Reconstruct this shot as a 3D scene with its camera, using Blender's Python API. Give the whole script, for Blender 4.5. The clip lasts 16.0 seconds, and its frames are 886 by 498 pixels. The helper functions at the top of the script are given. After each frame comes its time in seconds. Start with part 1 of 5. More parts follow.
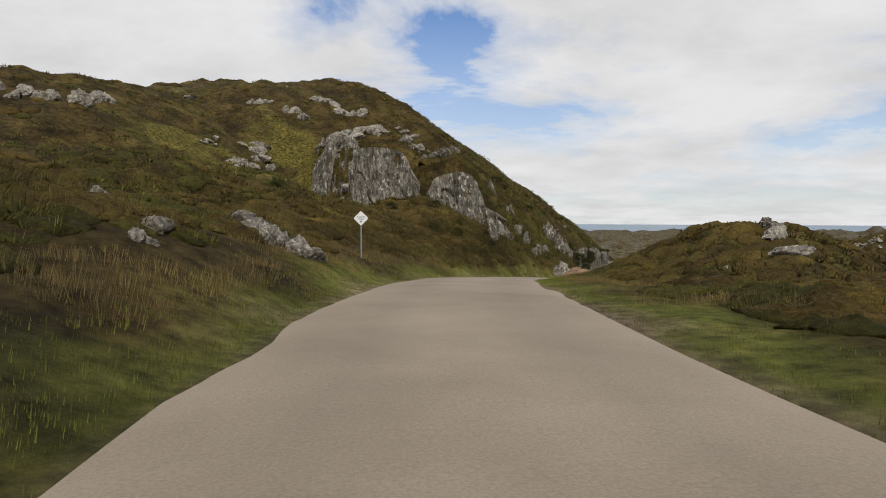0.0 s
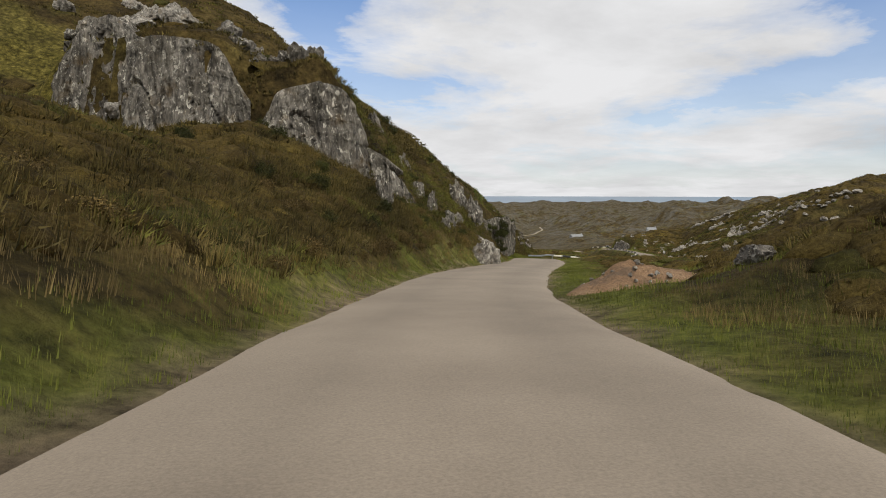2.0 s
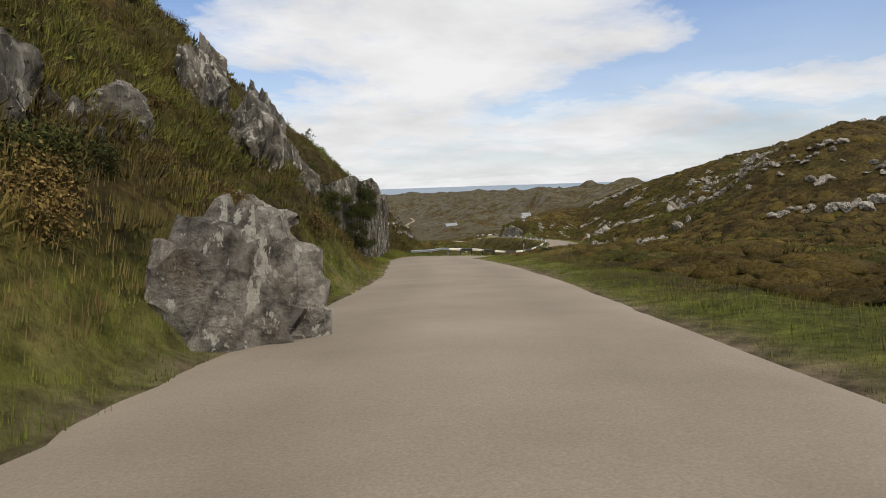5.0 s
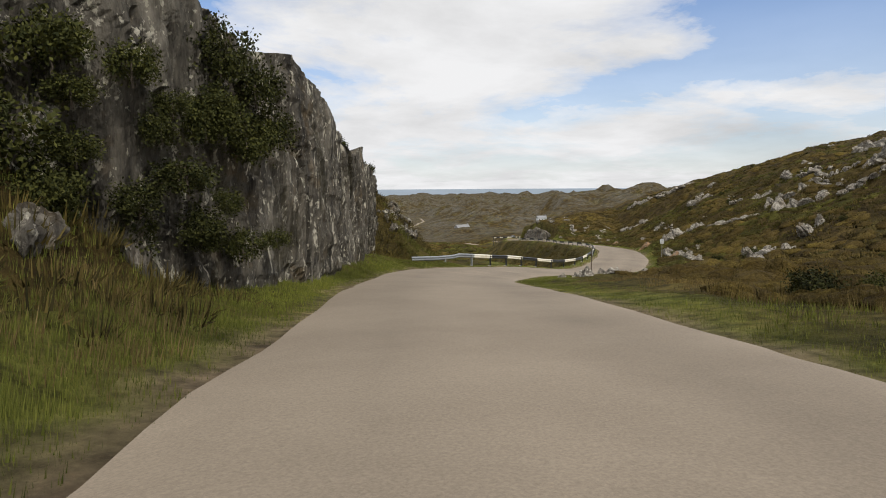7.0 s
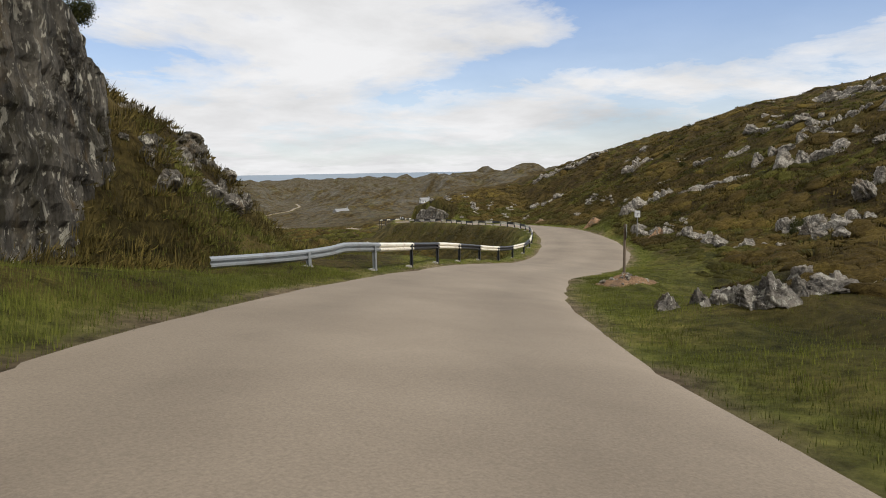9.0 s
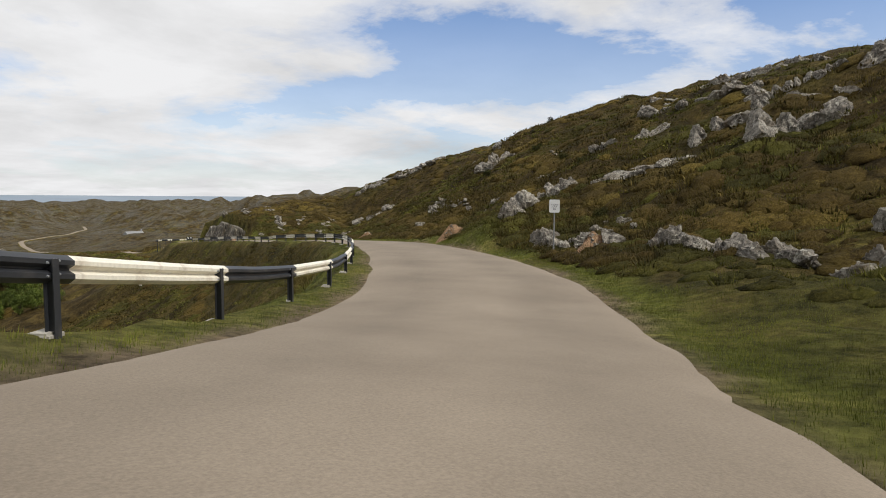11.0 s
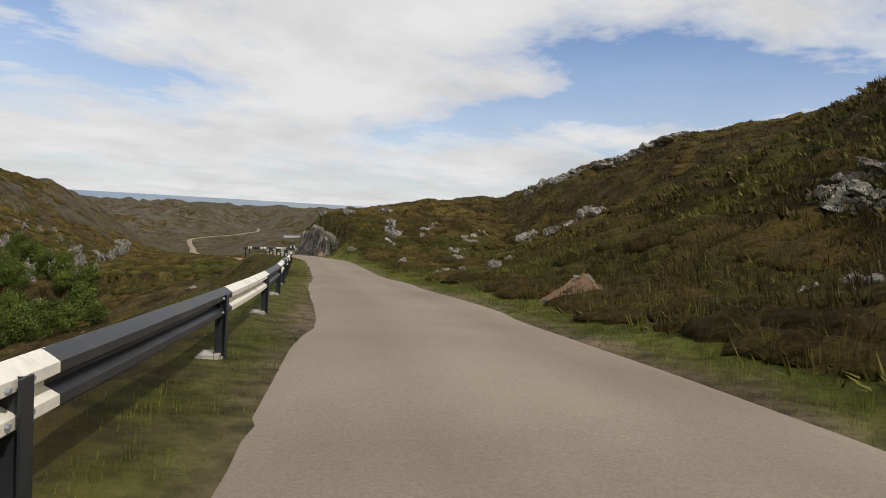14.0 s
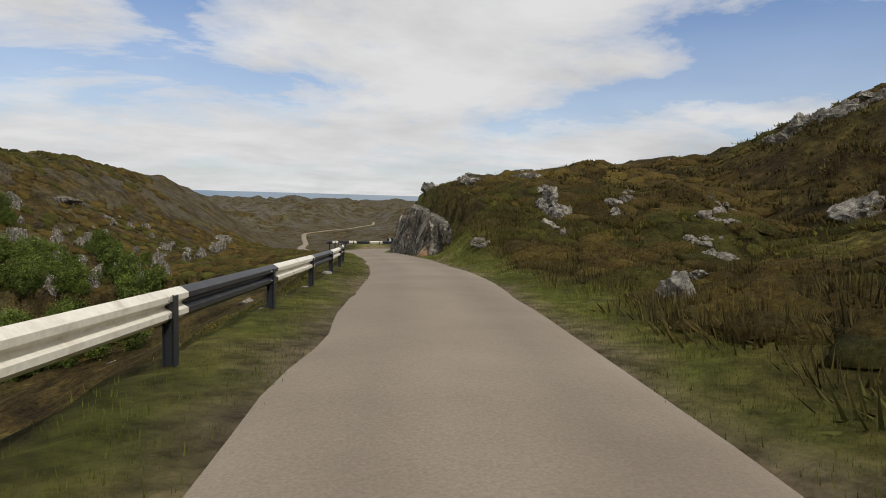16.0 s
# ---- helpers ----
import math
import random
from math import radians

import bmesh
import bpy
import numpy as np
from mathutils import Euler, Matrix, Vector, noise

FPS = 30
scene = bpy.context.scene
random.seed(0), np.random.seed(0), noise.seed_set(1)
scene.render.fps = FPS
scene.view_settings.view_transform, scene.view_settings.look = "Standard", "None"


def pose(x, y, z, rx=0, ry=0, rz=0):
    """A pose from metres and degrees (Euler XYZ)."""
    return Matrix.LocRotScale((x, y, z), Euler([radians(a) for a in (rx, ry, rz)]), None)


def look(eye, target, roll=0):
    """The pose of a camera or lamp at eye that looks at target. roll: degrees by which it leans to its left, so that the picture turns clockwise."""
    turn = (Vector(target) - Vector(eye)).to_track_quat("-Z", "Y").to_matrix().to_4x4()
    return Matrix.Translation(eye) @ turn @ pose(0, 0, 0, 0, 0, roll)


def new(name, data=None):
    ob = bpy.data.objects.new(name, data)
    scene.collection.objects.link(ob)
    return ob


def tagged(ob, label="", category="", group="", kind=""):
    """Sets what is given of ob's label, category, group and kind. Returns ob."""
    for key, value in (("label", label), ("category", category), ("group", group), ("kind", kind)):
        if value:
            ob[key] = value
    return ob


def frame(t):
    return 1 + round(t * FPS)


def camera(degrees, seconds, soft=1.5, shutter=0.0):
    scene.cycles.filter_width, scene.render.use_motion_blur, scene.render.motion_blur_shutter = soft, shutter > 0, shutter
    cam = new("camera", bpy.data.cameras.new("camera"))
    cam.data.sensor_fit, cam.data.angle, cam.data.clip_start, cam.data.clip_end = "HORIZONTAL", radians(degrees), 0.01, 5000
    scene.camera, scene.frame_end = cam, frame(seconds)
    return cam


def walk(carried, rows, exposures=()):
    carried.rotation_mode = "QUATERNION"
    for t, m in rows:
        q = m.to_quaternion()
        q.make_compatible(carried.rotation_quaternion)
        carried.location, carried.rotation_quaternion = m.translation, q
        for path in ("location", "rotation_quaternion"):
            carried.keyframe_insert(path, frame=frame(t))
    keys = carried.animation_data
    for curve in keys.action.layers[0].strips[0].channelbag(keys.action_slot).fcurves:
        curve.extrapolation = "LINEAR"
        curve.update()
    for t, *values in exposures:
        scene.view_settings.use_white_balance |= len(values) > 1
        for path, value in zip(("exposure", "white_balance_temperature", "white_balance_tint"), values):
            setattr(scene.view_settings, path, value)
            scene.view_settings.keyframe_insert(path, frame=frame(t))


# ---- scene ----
cam = camera(70.0, 16.0, soft=0.95, shutter=0.0)

# the drive: seconds, place of the lens, yaw, pitch, roll in degrees
DRIVE = [
    (0.0, -2.19, 0.84, 0.14, -3.02, -2.71, 0.09),
    (0.5, -1.95, 8.45, -0.17, -4.71, -3.04, -0.69),
    (1.0, -1.42, 15.98, -0.47, -7.04, -2.77, -1.60),
    (1.5, -0.58, 23.46, -0.85, -10.46, -3.90, -1.14),
    (2.0, 0.76, 30.70, -1.46, -14.25, -5.19, 0.03),
    (2.5, 2.56, 37.86, -2.16, -17.63, -5.37, 1.05),
    (3.0, 4.81, 45.10, -2.77, -20.56, -5.41, 0.67),
    (3.5, 7.39, 52.26, -3.42, -23.23, -5.40, 0.71),
    (4.0, 10.36, 59.27, -4.11, -25.25, -6.11, -0.79),
    (4.2, 11.53, 62.04, -4.40, -25.74, -6.08, -1.44),
    (6.3, 24.48, 90.50, -7.32, -25.92, -5.84, -2.07),
    (6.5, 25.68, 93.24, -7.61, -25.62, -5.69, -1.73),
    (7.0, 28.52, 100.08, -8.28, -25.07, -5.75, -0.39),
    (7.5, 31.31, 106.71, -8.87, -25.17, -5.69, -0.40),
    (8.0, 33.96, 113.01, -9.52, -26.65, -6.37, -0.49),
    (8.5, 37.07, 119.19, -10.28, -30.61, -7.04, -0.88),
    (9.0, 40.91, 125.25, -11.21, -35.92, -7.26, -0.97),
    (9.5, 45.31, 130.85, -12.05, -41.52, -7.61, -2.72),
    (9.7, 47.17, 133.01, -12.42, -43.66, -7.67, -2.86),
    (11.8, 70.50, 153.71, -16.07, -53.51, -3.84, 1.52),
    (12.0, 73.02, 155.93, -16.26, -52.56, -3.27, 1.67),
    (12.5, 79.00, 161.80, -16.47, -49.43, -2.03, 2.41),
    (13.0, 84.53, 167.76, -16.63, -45.61, -2.08, 3.64),
    (13.5, 89.46, 173.97, -16.87, -41.44, -2.58, 2.68),
    (14.0, 93.75, 180.32, -17.27, -37.31, -3.64, 3.47),
    (14.5, 97.71, 186.58, -17.69, -33.34, -2.79, 2.87),
    (15.0, 101.20, 193.03, -18.09, -30.00, -4.41, 0.41),
    (15.5, 104.29, 199.37, -18.66, -28.16, -5.30, 0.96),
    (16.0, 107.15, 205.54, -19.25, -27.01, -4.92, 1.68),
]
walk(cam, [(t, pose(x, y, z, 90 + pitch, 0, yaw) @ pose(0, 0, 0, 0, 0, roll)) for t, x, y, z, yaw, pitch, roll in DRIVE],
     exposures=[(0.0, -0.25), (4.0, -0.14), (6.5, -0.1), (9.7, -0.1), (12.0, -0.16), (14.0, -0.26), (16.0, -0.36)])

# ---- sky, sun ----
SUN = Vector((0.08, -0.62, 0.78)).normalized()          # towards the sun
world = bpy.data.worlds.new("sky")
scene.world = world
world.use_nodes = True
wt = world.node_tree
wt.nodes.clear()


def wnode(kind, **props):
    n = wt.nodes.new(kind)
    for k, v in props.items():
        setattr(n, k, v)
    return n


sky = wnode("ShaderNodeTexSky", sky_type="NISHITA", sun_disc=False)
sky.sun_elevation = math.asin(SUN.z)
sky.sun_rotation = math.atan2(SUN.x, SUN.y)
sky.air_density, sky.dust_density, sky.ozone_density = 1.0, 0.6, 2.0
coord = wnode("ShaderNodeTexCoord")
sep = wnode("ShaderNodeSeparateXYZ")
wt.links.new(coord.outputs["Generated"], sep.inputs[0])
lift = wnode("ShaderNodeMath", operation="ADD")
lift.inputs[1].default_value = 0.16
wt.links.new(sep.outputs[2], lift.inputs[0])
lowest = wnode("ShaderNodeMath", operation="MAXIMUM")
lowest.inputs[1].default_value = 0.05
wt.links.new(lift.outputs[0], lowest.inputs[0])
flat = []
for k in (0, 1):
    d = wnode("ShaderNodeMath", operation="DIVIDE")
    wt.links.new(sep.outputs[k], d.inputs[0])
    wt.links.new(lowest.outputs[0], d.inputs[1])
    flat.append(d)
plane = wnode("ShaderNodeCombineXYZ")
wt.links.new(flat[0].outputs[0], plane.inputs[0])
wt.links.new(flat[1].outputs[0], plane.inputs[1])


def cloud_noise(scale, detail, rough, shift, warp):
    m = wnode("ShaderNodeMapping")
    m.inputs["Location"].default_value = shift
    wt.links.new(plane.outputs[0], m.inputs[0])
    n = wnode("ShaderNodeTexNoise")
    n.inputs["Scale"].default_value = scale
    n.inputs["Detail"].default_value = detail
    n.inputs["Roughness"].default_value = rough
    n.inputs["Distortion"].default_value = warp
    wt.links.new(m.outputs[0], n.inputs["Vector"])
    return n


def wramp(src, stops):
    r = wnode("ShaderNodeValToRGB")
    while len(r.color_ramp.elements) < len(stops):
        r.color_ramp.elements.new(0.5)
    for e, (p, c) in zip(r.color_ramp.elements, stops):
        e.position, e.color = p, (c, c, c, 1)
    wt.links.new(src, r.inputs[0])
    return r


def wmath(op, a, b=None, c=None):
    n = wnode("ShaderNodeMath", operation=op)
    for k, v in enumerate((a, b, c)):
        if v is not None and not isinstance(v, (int, float)):
            wt.links.new(v, n.inputs[k])
        elif v is not None:
            n.inputs[k].default_value = v
    return n.outputs[0]


# bearing and height over the horizon, in degrees
bearing = wmath("DEGREES", wmath("ARCTAN2", sep.outputs[0], sep.outputs[1]))
height = wmath("DEGREES", wmath("ARCSINE", sep.outputs[2]))


def bank_of_cloud(east, high, wide, tall):
    """1 at the heart of an oval stretch of sky, 0 outside it."""
    a = wmath("DIVIDE", wmath("SUBTRACT", bearing, east), wide)
    b = wmath("DIVIDE", wmath("SUBTRACT", height, high), tall)
    r = wmath("ADD", wmath("MULTIPLY", a, a), wmath("MULTIPLY", b, b))
    return wmath("EXPONENT", wmath("MULTIPLY", r, -0.8))


# broad cloud banks (+) and the blue gaps between them (-): bearing, height, half width, half height, amount
CLOUDS = [(-9.1, 16.9, 3.8, 1.7, -0.16), (4.4, 15.8, 4.6, 2.3, -0.20), (12.7, 9.3, 4.4, 1.0, -0.10), (20.2, 5.8, 4.0, 0.7, -0.08), (10.1, 9.4, 4.2, 0.7, -0.09), (53.4, 10.6, 4.8, 3.0, -0.19),
          (42.0, 8.3, 5.0, 1.5, -0.13), (63.0, 11.4, 9.0, 2.8, -0.20), (79.8, 15.6, 9.3, 2.4, -0.20), (48.2, 8.9, 4.8, 1.8, -0.10), (-23.8, 15.2, 10.0, 2.8, 0.12), (23.0, 13.0, 10.5, 4.6, 0.12),
          (64.7, 15.9, 2.9, 1.2, 0.14), (44.0, 11.4, 4.4, 1.5, 0.11), (35.0, 15.5, 6.0, 2.5, 0.08), (-4.5, 12.2, 5.0, 2.2, 0.12)]
big = cloud_noise(0.80, 11, 0.63, (3.1, 1.4, 0), 0.30)
amount = wmath("ADD", big.outputs["Fac"], 0.045)
for east, high, wide, tall, more in CLOUDS:
    amount = wmath("ADD", amount, wmath("MULTIPLY", bank_of_cloud(east, high, wide, tall), more))
cover = wramp(amount, [(0.40, 0.0), (0.47, 0.62), (0.58, 1.0)])
thick = cloud_noise(1.3, 8, 0.6, (7.7, 2.2, 0), 0.2)
body = wramp(thick.outputs["Fac"], [(0.28, 0.78), (0.62, 1.0)])
grey = wmath("SUBTRACT", 1.0, wmath("MULTIPLY", wmath("MULTIPLY", bank_of_cloud(52.0, 3.6, 5.4, 1.5), big.outputs["Fac"]), 0.55))
low = wramp(sep.outputs[2], [(0.0, 1.0), (0.10, 0.55), (0.30, 0.0)])
veil = wnode("ShaderNodeMath", operation="MAXIMUM")
wt.links.new(cover.outputs[0], veil.inputs[0])
haze = wnode("ShaderNodeMath", operation="MULTIPLY")
haze.inputs[1].default_value = 0.75
wt.links.new(low.outputs[0], haze.inputs[0])
wt.links.new(haze.outputs[0], veil.inputs[1])
white = wnode("ShaderNodeMix", data_type="RGBA", blend_type="MULTIPLY")
white.inputs[0].default_value = 1.0
white.inputs[6].default_value = (9.0, 9.0, 9.1, 1)
wt.links.new(wmath("MULTIPLY", body.outputs[0], grey), white.inputs[7])
mix = wnode("ShaderNodeMix", data_type="RGBA")
wt.links.new(veil.outputs[0], mix.inputs[0])
deep = wnode("ShaderNodeMix", data_type="RGBA", blend_type="MULTIPLY")
deep.inputs[0].default_value = 1.0
deep.inputs[7].default_value = (1.08, 1.20, 1.42, 1)
wt.links.new(sky.outputs[0], deep.inputs[6])
wt.links.new(deep.outputs[2], mix.inputs[6])
wt.links.new(white.outputs[2], mix.inputs[7])
bg = wnode("ShaderNodeBackground")
bg.inputs[1].default_value = 0.105
wt.links.new(mix.outputs[2], bg.inputs[0])
wout = wnode("ShaderNodeOutputWorld")
wt.links.new(bg.outputs[0], wout.inputs[0])

sun = new("sun", bpy.data.lights.new("sun", "SUN"))
sun.data.energy, sun.data.angle, sun.data.color = 2.8, radians(0.6), (1.0, 0.96, 0.89)
sun.matrix_world = look(SUN * 300, (0, 0, 0))

# ---- materials ----
def material(name, rough=0.9, metal=0.0, spec=0.3):
    m = bpy.data.materials.new(name)
    m.use_nodes = True
    b = m.node_tree.nodes["Principled BSDF"]
    b.inputs["Roughness"].default_value = rough
    b.inputs["Metallic"].default_value = metal
    b.inputs["Specular IOR Level"].default_value = spec
    return m, m.node_tree, b


def tex_noise(nt, scale, detail=6, rough=0.6, squash=(1, 1, 1), warp=0.0, space="Object"):
    c = nt.nodes.new("ShaderNodeTexCoord")
    g = nt.nodes.new("ShaderNodeNewGeometry")
    mp = nt.nodes.new("ShaderNodeMapping")
    mp.inputs["Scale"].default_value = squash
    nt.links.new(g.outputs["Position"] if space == "World" else c.outputs["Object"], mp.inputs[0])
    n = nt.nodes.new("ShaderNodeTexNoise")
    n.inputs["Scale"].default_value = scale
    n.inputs["Detail"].default_value = detail
    n.inputs["Roughness"].default_value = rough
    n.inputs["Distortion"].default_value = warp
    nt.links.new(mp.outputs[0], n.inputs["Vector"])
    return n.outputs["Fac"]


def ramp(nt, src, stops):
    r = nt.nodes.new("ShaderNodeValToRGB")
    while len(r.color_ramp.elements) < len(stops):
        r.color_ramp.elements.new(0.5)
    for e, (p, c) in zip(r.color_ramp.elements, stops):
        e.position = p
        e.color = (c, c, c, 1) if isinstance(c, (int, float)) else (*c, 1)
    nt.links.new(src, r.inputs[0])
    return r.outputs[0]


def blend(nt, fac, a, b, mode="MIX"):
    m = nt.nodes.new("ShaderNodeMix")
    m.data_type, m.blend_type = "RGBA", mode
    for sock, v in ((m.inputs[0], fac), (m.inputs[6], a), (m.inputs[7], b)):
        if isinstance(v, (int, float)):
            sock.default_value = v
        elif isinstance(v, tuple):
            sock.default_value = (*v, 1)
        else:
            nt.links.new(v, sock)
    return m.outputs[2]


def bump(nt, b, src, strength, dist):
    n = nt.nodes.new("ShaderNodeBump")
    n.inputs["Strength"].default_value = strength
    n.inputs["Distance"].default_value = dist
    nt.links.new(src, n.inputs["Height"])
    nt.links.new(n.outputs[0], b.inputs["Normal"])


def mat_moor():
    m, nt, b = material("heather moor", 0.95, spec=0.1)
    patch = tex_noise(nt, 0.055, 5, 0.6, warp=0.6, space="World")
    mid = tex_noise(nt, 0.33, 6, 0.65, space="World")
    fine = tex_noise(nt, 2.6, 6, 0.7, space="World")
    heather = ramp(nt, mid, [(0.30, (0.018, 0.014, 0.006)), (0.46, (0.055, 0.038, 0.013)), (0.60, (0.100, 0.070, 0.022)), (0.75, (0.170, 0.130, 0.040))])
    green = ramp(nt, mid, [(0.30, (0.034, 0.030, 0.010)), (0.50, (0.080, 0.068, 0.018)), (0.72, (0.180, 0.140, 0.040))])
    col = blend(nt, ramp(nt, patch, [(0.53, 0.0), (0.68, 0.9)]), heather, green)
    att = nt.nodes.new("ShaderNodeAttribute")
    att.attribute_name = "cover"
    sepc = nt.nodes.new("ShaderNodeSeparateColor")
    nt.links.new(att.outputs["Color"], sepc.inputs[0])
    grass = ramp(nt, mid, [(0.28, (0.080, 0.092, 0.016)), (0.5, (0.160, 0.172, 0.032)), (0.72, (0.28, 0.245, 0.070))])
    col = blend(nt, sepc.outputs[0], col, grass)
    col = blend(nt, att.outputs["Alpha"], col, ramp(nt, fine, [(0.30, (0.050, 0.042, 0.010)), (0.52, (0.125, 0.100, 0.020)), (0.72, (0.22, 0.175, 0.042))]))
    grit = ramp(nt, mid, [(0.3, (0.17, 0.12, 0.08)), (0.7, (0.34, 0.25, 0.17))])
    col = blend(nt, sepc.outputs[1], col, grit)
    stone = ramp(nt, fine, [(0.35, (0.085, 0.082, 0.07)), (0.62, (0.23, 0.225, 0.20))])
    stony = ramp(nt, tex_noise(nt, 0.075, 10, 0.78, space="World"), [(0.45, 0.0), (0.58, 0.9)])
    far = nt.nodes.new("ShaderNodeMath")
    far.operation = "MULTIPLY"
    nt.links.new(stony, far.inputs[0])
    nt.links.new(sepc.outputs[2], far.inputs[1])
    col = blend(nt, far.outputs[0], col, stone)
    col = blend(nt, 0.95, col, ramp(nt, fine, [(0.32, 0.30), (0.50, 0.90), (0.70, 1.6)]), "MULTIPLY")
    nt.links.new(col, b.inputs["Base Color"])
    bump(nt, b, tex_noise(nt, 4.5, 8, 0.75, space="World"), 1.0, 0.25)
    return m


def mat_rock(name, tone=1.0, stretch=(1, 1, 1), warmth=(1, 1, 1), moss=0.0):
    m, nt, b = material(name, 0.88, spec=0.25)
    big = tex_noise(nt, 0.55, 8, 0.65, stretch, space="World")
    fine = tex_noise(nt, 3.2, 9, 0.72, stretch, space="World")
    col = ramp(nt, big, [(0.28, (0.105 * tone, 0.096 * tone, 0.086 * tone)), (0.46, (0.20 * tone, 0.187 * tone, 0.170 * tone)), (0.66, (0.33 * tone, 0.315 * tone, 0.29 * tone))])
    col = blend(nt, 0.9, col, ramp(nt, fine, [(0.34, 0.16), (0.50, 0.90), (0.68, 1.60)]), "MULTIPLY")
    g = nt.nodes.new("ShaderNodeNewGeometry")
    mp = nt.nodes.new("ShaderNodeMapping")
    mp.inputs["Scale"].default_value = (stretch[0], stretch[1], stretch[2])
    mp.inputs["Rotation"].default_value = (0.3, 0.25, 0.4)
    nt.links.new(g.outputs["Position"], mp.inputs[0])
    vor = nt.nodes.new("ShaderNodeTexVoronoi")
    vor.feature = "DISTANCE_TO_EDGE"
    vor.inputs["Scale"].default_value = 1.1
    nt.links.new(mp.outputs[0], vor.inputs["Vector"])
    col = blend(nt, 0.45, col, ramp(nt, vor.outputs["Distance"], [(0.0, 0.18), (0.05, 0.8), (0.12, 1.0)]), "MULTIPLY")
    lich = ramp(nt, tex_noise(nt, 2.6, 5, 0.65, (1, 1, 0.6), space="World", warp=0.5), [(0.585, 0.0), (0.61, 1.0)])
    col = blend(nt, lich, col, (0.55, 0.54, 0.50))
    spots = ramp(nt, tex_noise(nt, 7.5, 4, 0.6, (1, 1, 0.7), space="World", warp=0.3), [(0.615, 0.0), (0.64, 0.85)])
    col = blend(nt, spots, col, (0.50, 0.49, 0.44))
    warm = ramp(nt, tex_noise(nt, 0.9, 4, 0.6, space="World"), [(0.56, 0.0), (0.72, 0.6)])
    col = blend(nt, warm, col, (0.17, 0.115, 0.05))
    if moss:
        col = blend(nt, ramp(nt, tex_noise(nt, 0.42, 7, 0.7, (1, 1, 0.5), space="World", warp=0.6), [(0.50, 0.0), (0.60, moss)]), col, (0.030, 0.026, 0.012))
        col = blend(nt, 0.9, col, ramp(nt, tex_noise(nt, 2.2, 6, 0.7, (1, 1, 0.10), space="World"), [(0.34, 0.35), (0.52, 1.0), (0.7, 1.3)]), "MULTIPLY")
    col = blend(nt, 1.0, col, warmth, "MULTIPLY")
    nt.links.new(col, b.inputs["Base Color"])
    bump(nt, b, fine, 1.0, 0.35)
    return m


def mat_road():
    m, nt, b = material("worn single-track tarmac", 0.86, spec=0.3)
    big = tex_noise(nt, 0.35, 6, 0.6, space="World")
    fine = tex_noise(nt, 38, 4, 0.7, space="World")
    col = ramp(nt, big, [(0.3, (0.208, 0.167, 0.122)), (0.7, (0.280, 0.228, 0.168))])
    col = blend(nt, 0.7, col, ramp(nt, fine, [(0.3, 0.72), (0.7, 1.25)]), "MULTIPLY")
    uv = nt.nodes.new("ShaderNodeUVMap")
    uv.uv_map = "across"
    s = nt.nodes.new("ShaderNodeSeparateXYZ")
    nt.links.new(uv.outputs[0], s.inputs[0])
    tracks = ramp(nt, s.outputs[0], [(0.0, 1.12), (0.10, 1.02), (0.26, 0.93), (0.42, 1.06), (0.58, 1.06), (0.74, 0.93), (0.90, 1.02), (1.0, 1.14)])
    col = blend(nt, 1.0, col, tracks, "MULTIPLY")
    nt.links.new(col, b.inputs["Base Color"])
    bump(nt, b, fine, 0.35, 0.012)
    return m


def mat_plain(name, colour, rough=0.6, metal=0.0, wear=0.25, scale=6.0, dirt=(0.12, 0.09, 0.06)):
    m, nt, b = material(name, rough, metal, 0.4)
    n = tex_noise(nt, scale, 6, 0.65)
    col = blend(nt, ramp(nt, n, [(0.52, 0.0), (0.75, wear)]), colour, dirt)
    f = tex_noise(nt, scale * 7, 4, 0.6)
    col = blend(nt, 0.6, col, ramp(nt, f, [(0.3, 0.85), (0.7, 1.12)]), "MULTIPLY")
    nt.links.new(col, b.inputs["Base Color"])
    return m


def mat_grit():
    m, nt, b = material("reddish gravel", 0.95, spec=0.15)
    big = tex_noise(nt, 1.3, 5, 0.6, space="World")
    fine = tex_noise(nt, 16, 6, 0.75, space="World")
    col = ramp(nt, big, [(0.32, (0.19, 0.130, 0.085)), (0.5, (0.31, 0.190, 0.105)), (0.68, (0.39, 0.255, 0.150))])
    col = blend(nt, 0.95, col, ramp(nt, fine, [(0.30, 0.45), (0.5, 0.95), (0.70, 1.4)]), "MULTIPLY")
    nt.links.new(col, b.inputs["Base Color"])
    bump(nt, b, fine, 1.0, 0.10)
    return m


def mat_mound(name, dark, mid, light):
    m, nt, b = material(name, 0.95, spec=0.08)
    fine = tex_noise(nt, 9.0, 7, 0.78, space="World")
    g = nt.nodes.new("ShaderNodeNewGeometry")
    col = ramp(nt, fine, [(0.30, dark), (0.50, mid), (0.70, light)])
    col = blend(nt, 1.0, col, ramp(nt, g.outputs["Random Per Island"], [(0.0, (0.72, 0.70, 0.66)), (0.6, (0.95, 0.95, 0.95)), (1.0, (1.18, 1.22, 1.05))]), "MULTIPLY")
    drift = tex_noise(nt, 0.20, 5, 0.65, space="World", warp=0.4)
    col = blend(nt, 0.9, col, ramp(nt, drift, [(0.32, (0.34, 0.38, 0.37)), (0.50, (0.76, 0.82, 0.76)), (0.68, (1.20, 1.28, 1.02))]), "MULTIPLY")
    nt.links.new(col, b.inputs["Base Color"])
    bump(nt, b, fine, 1.0, 0.12)
    return m


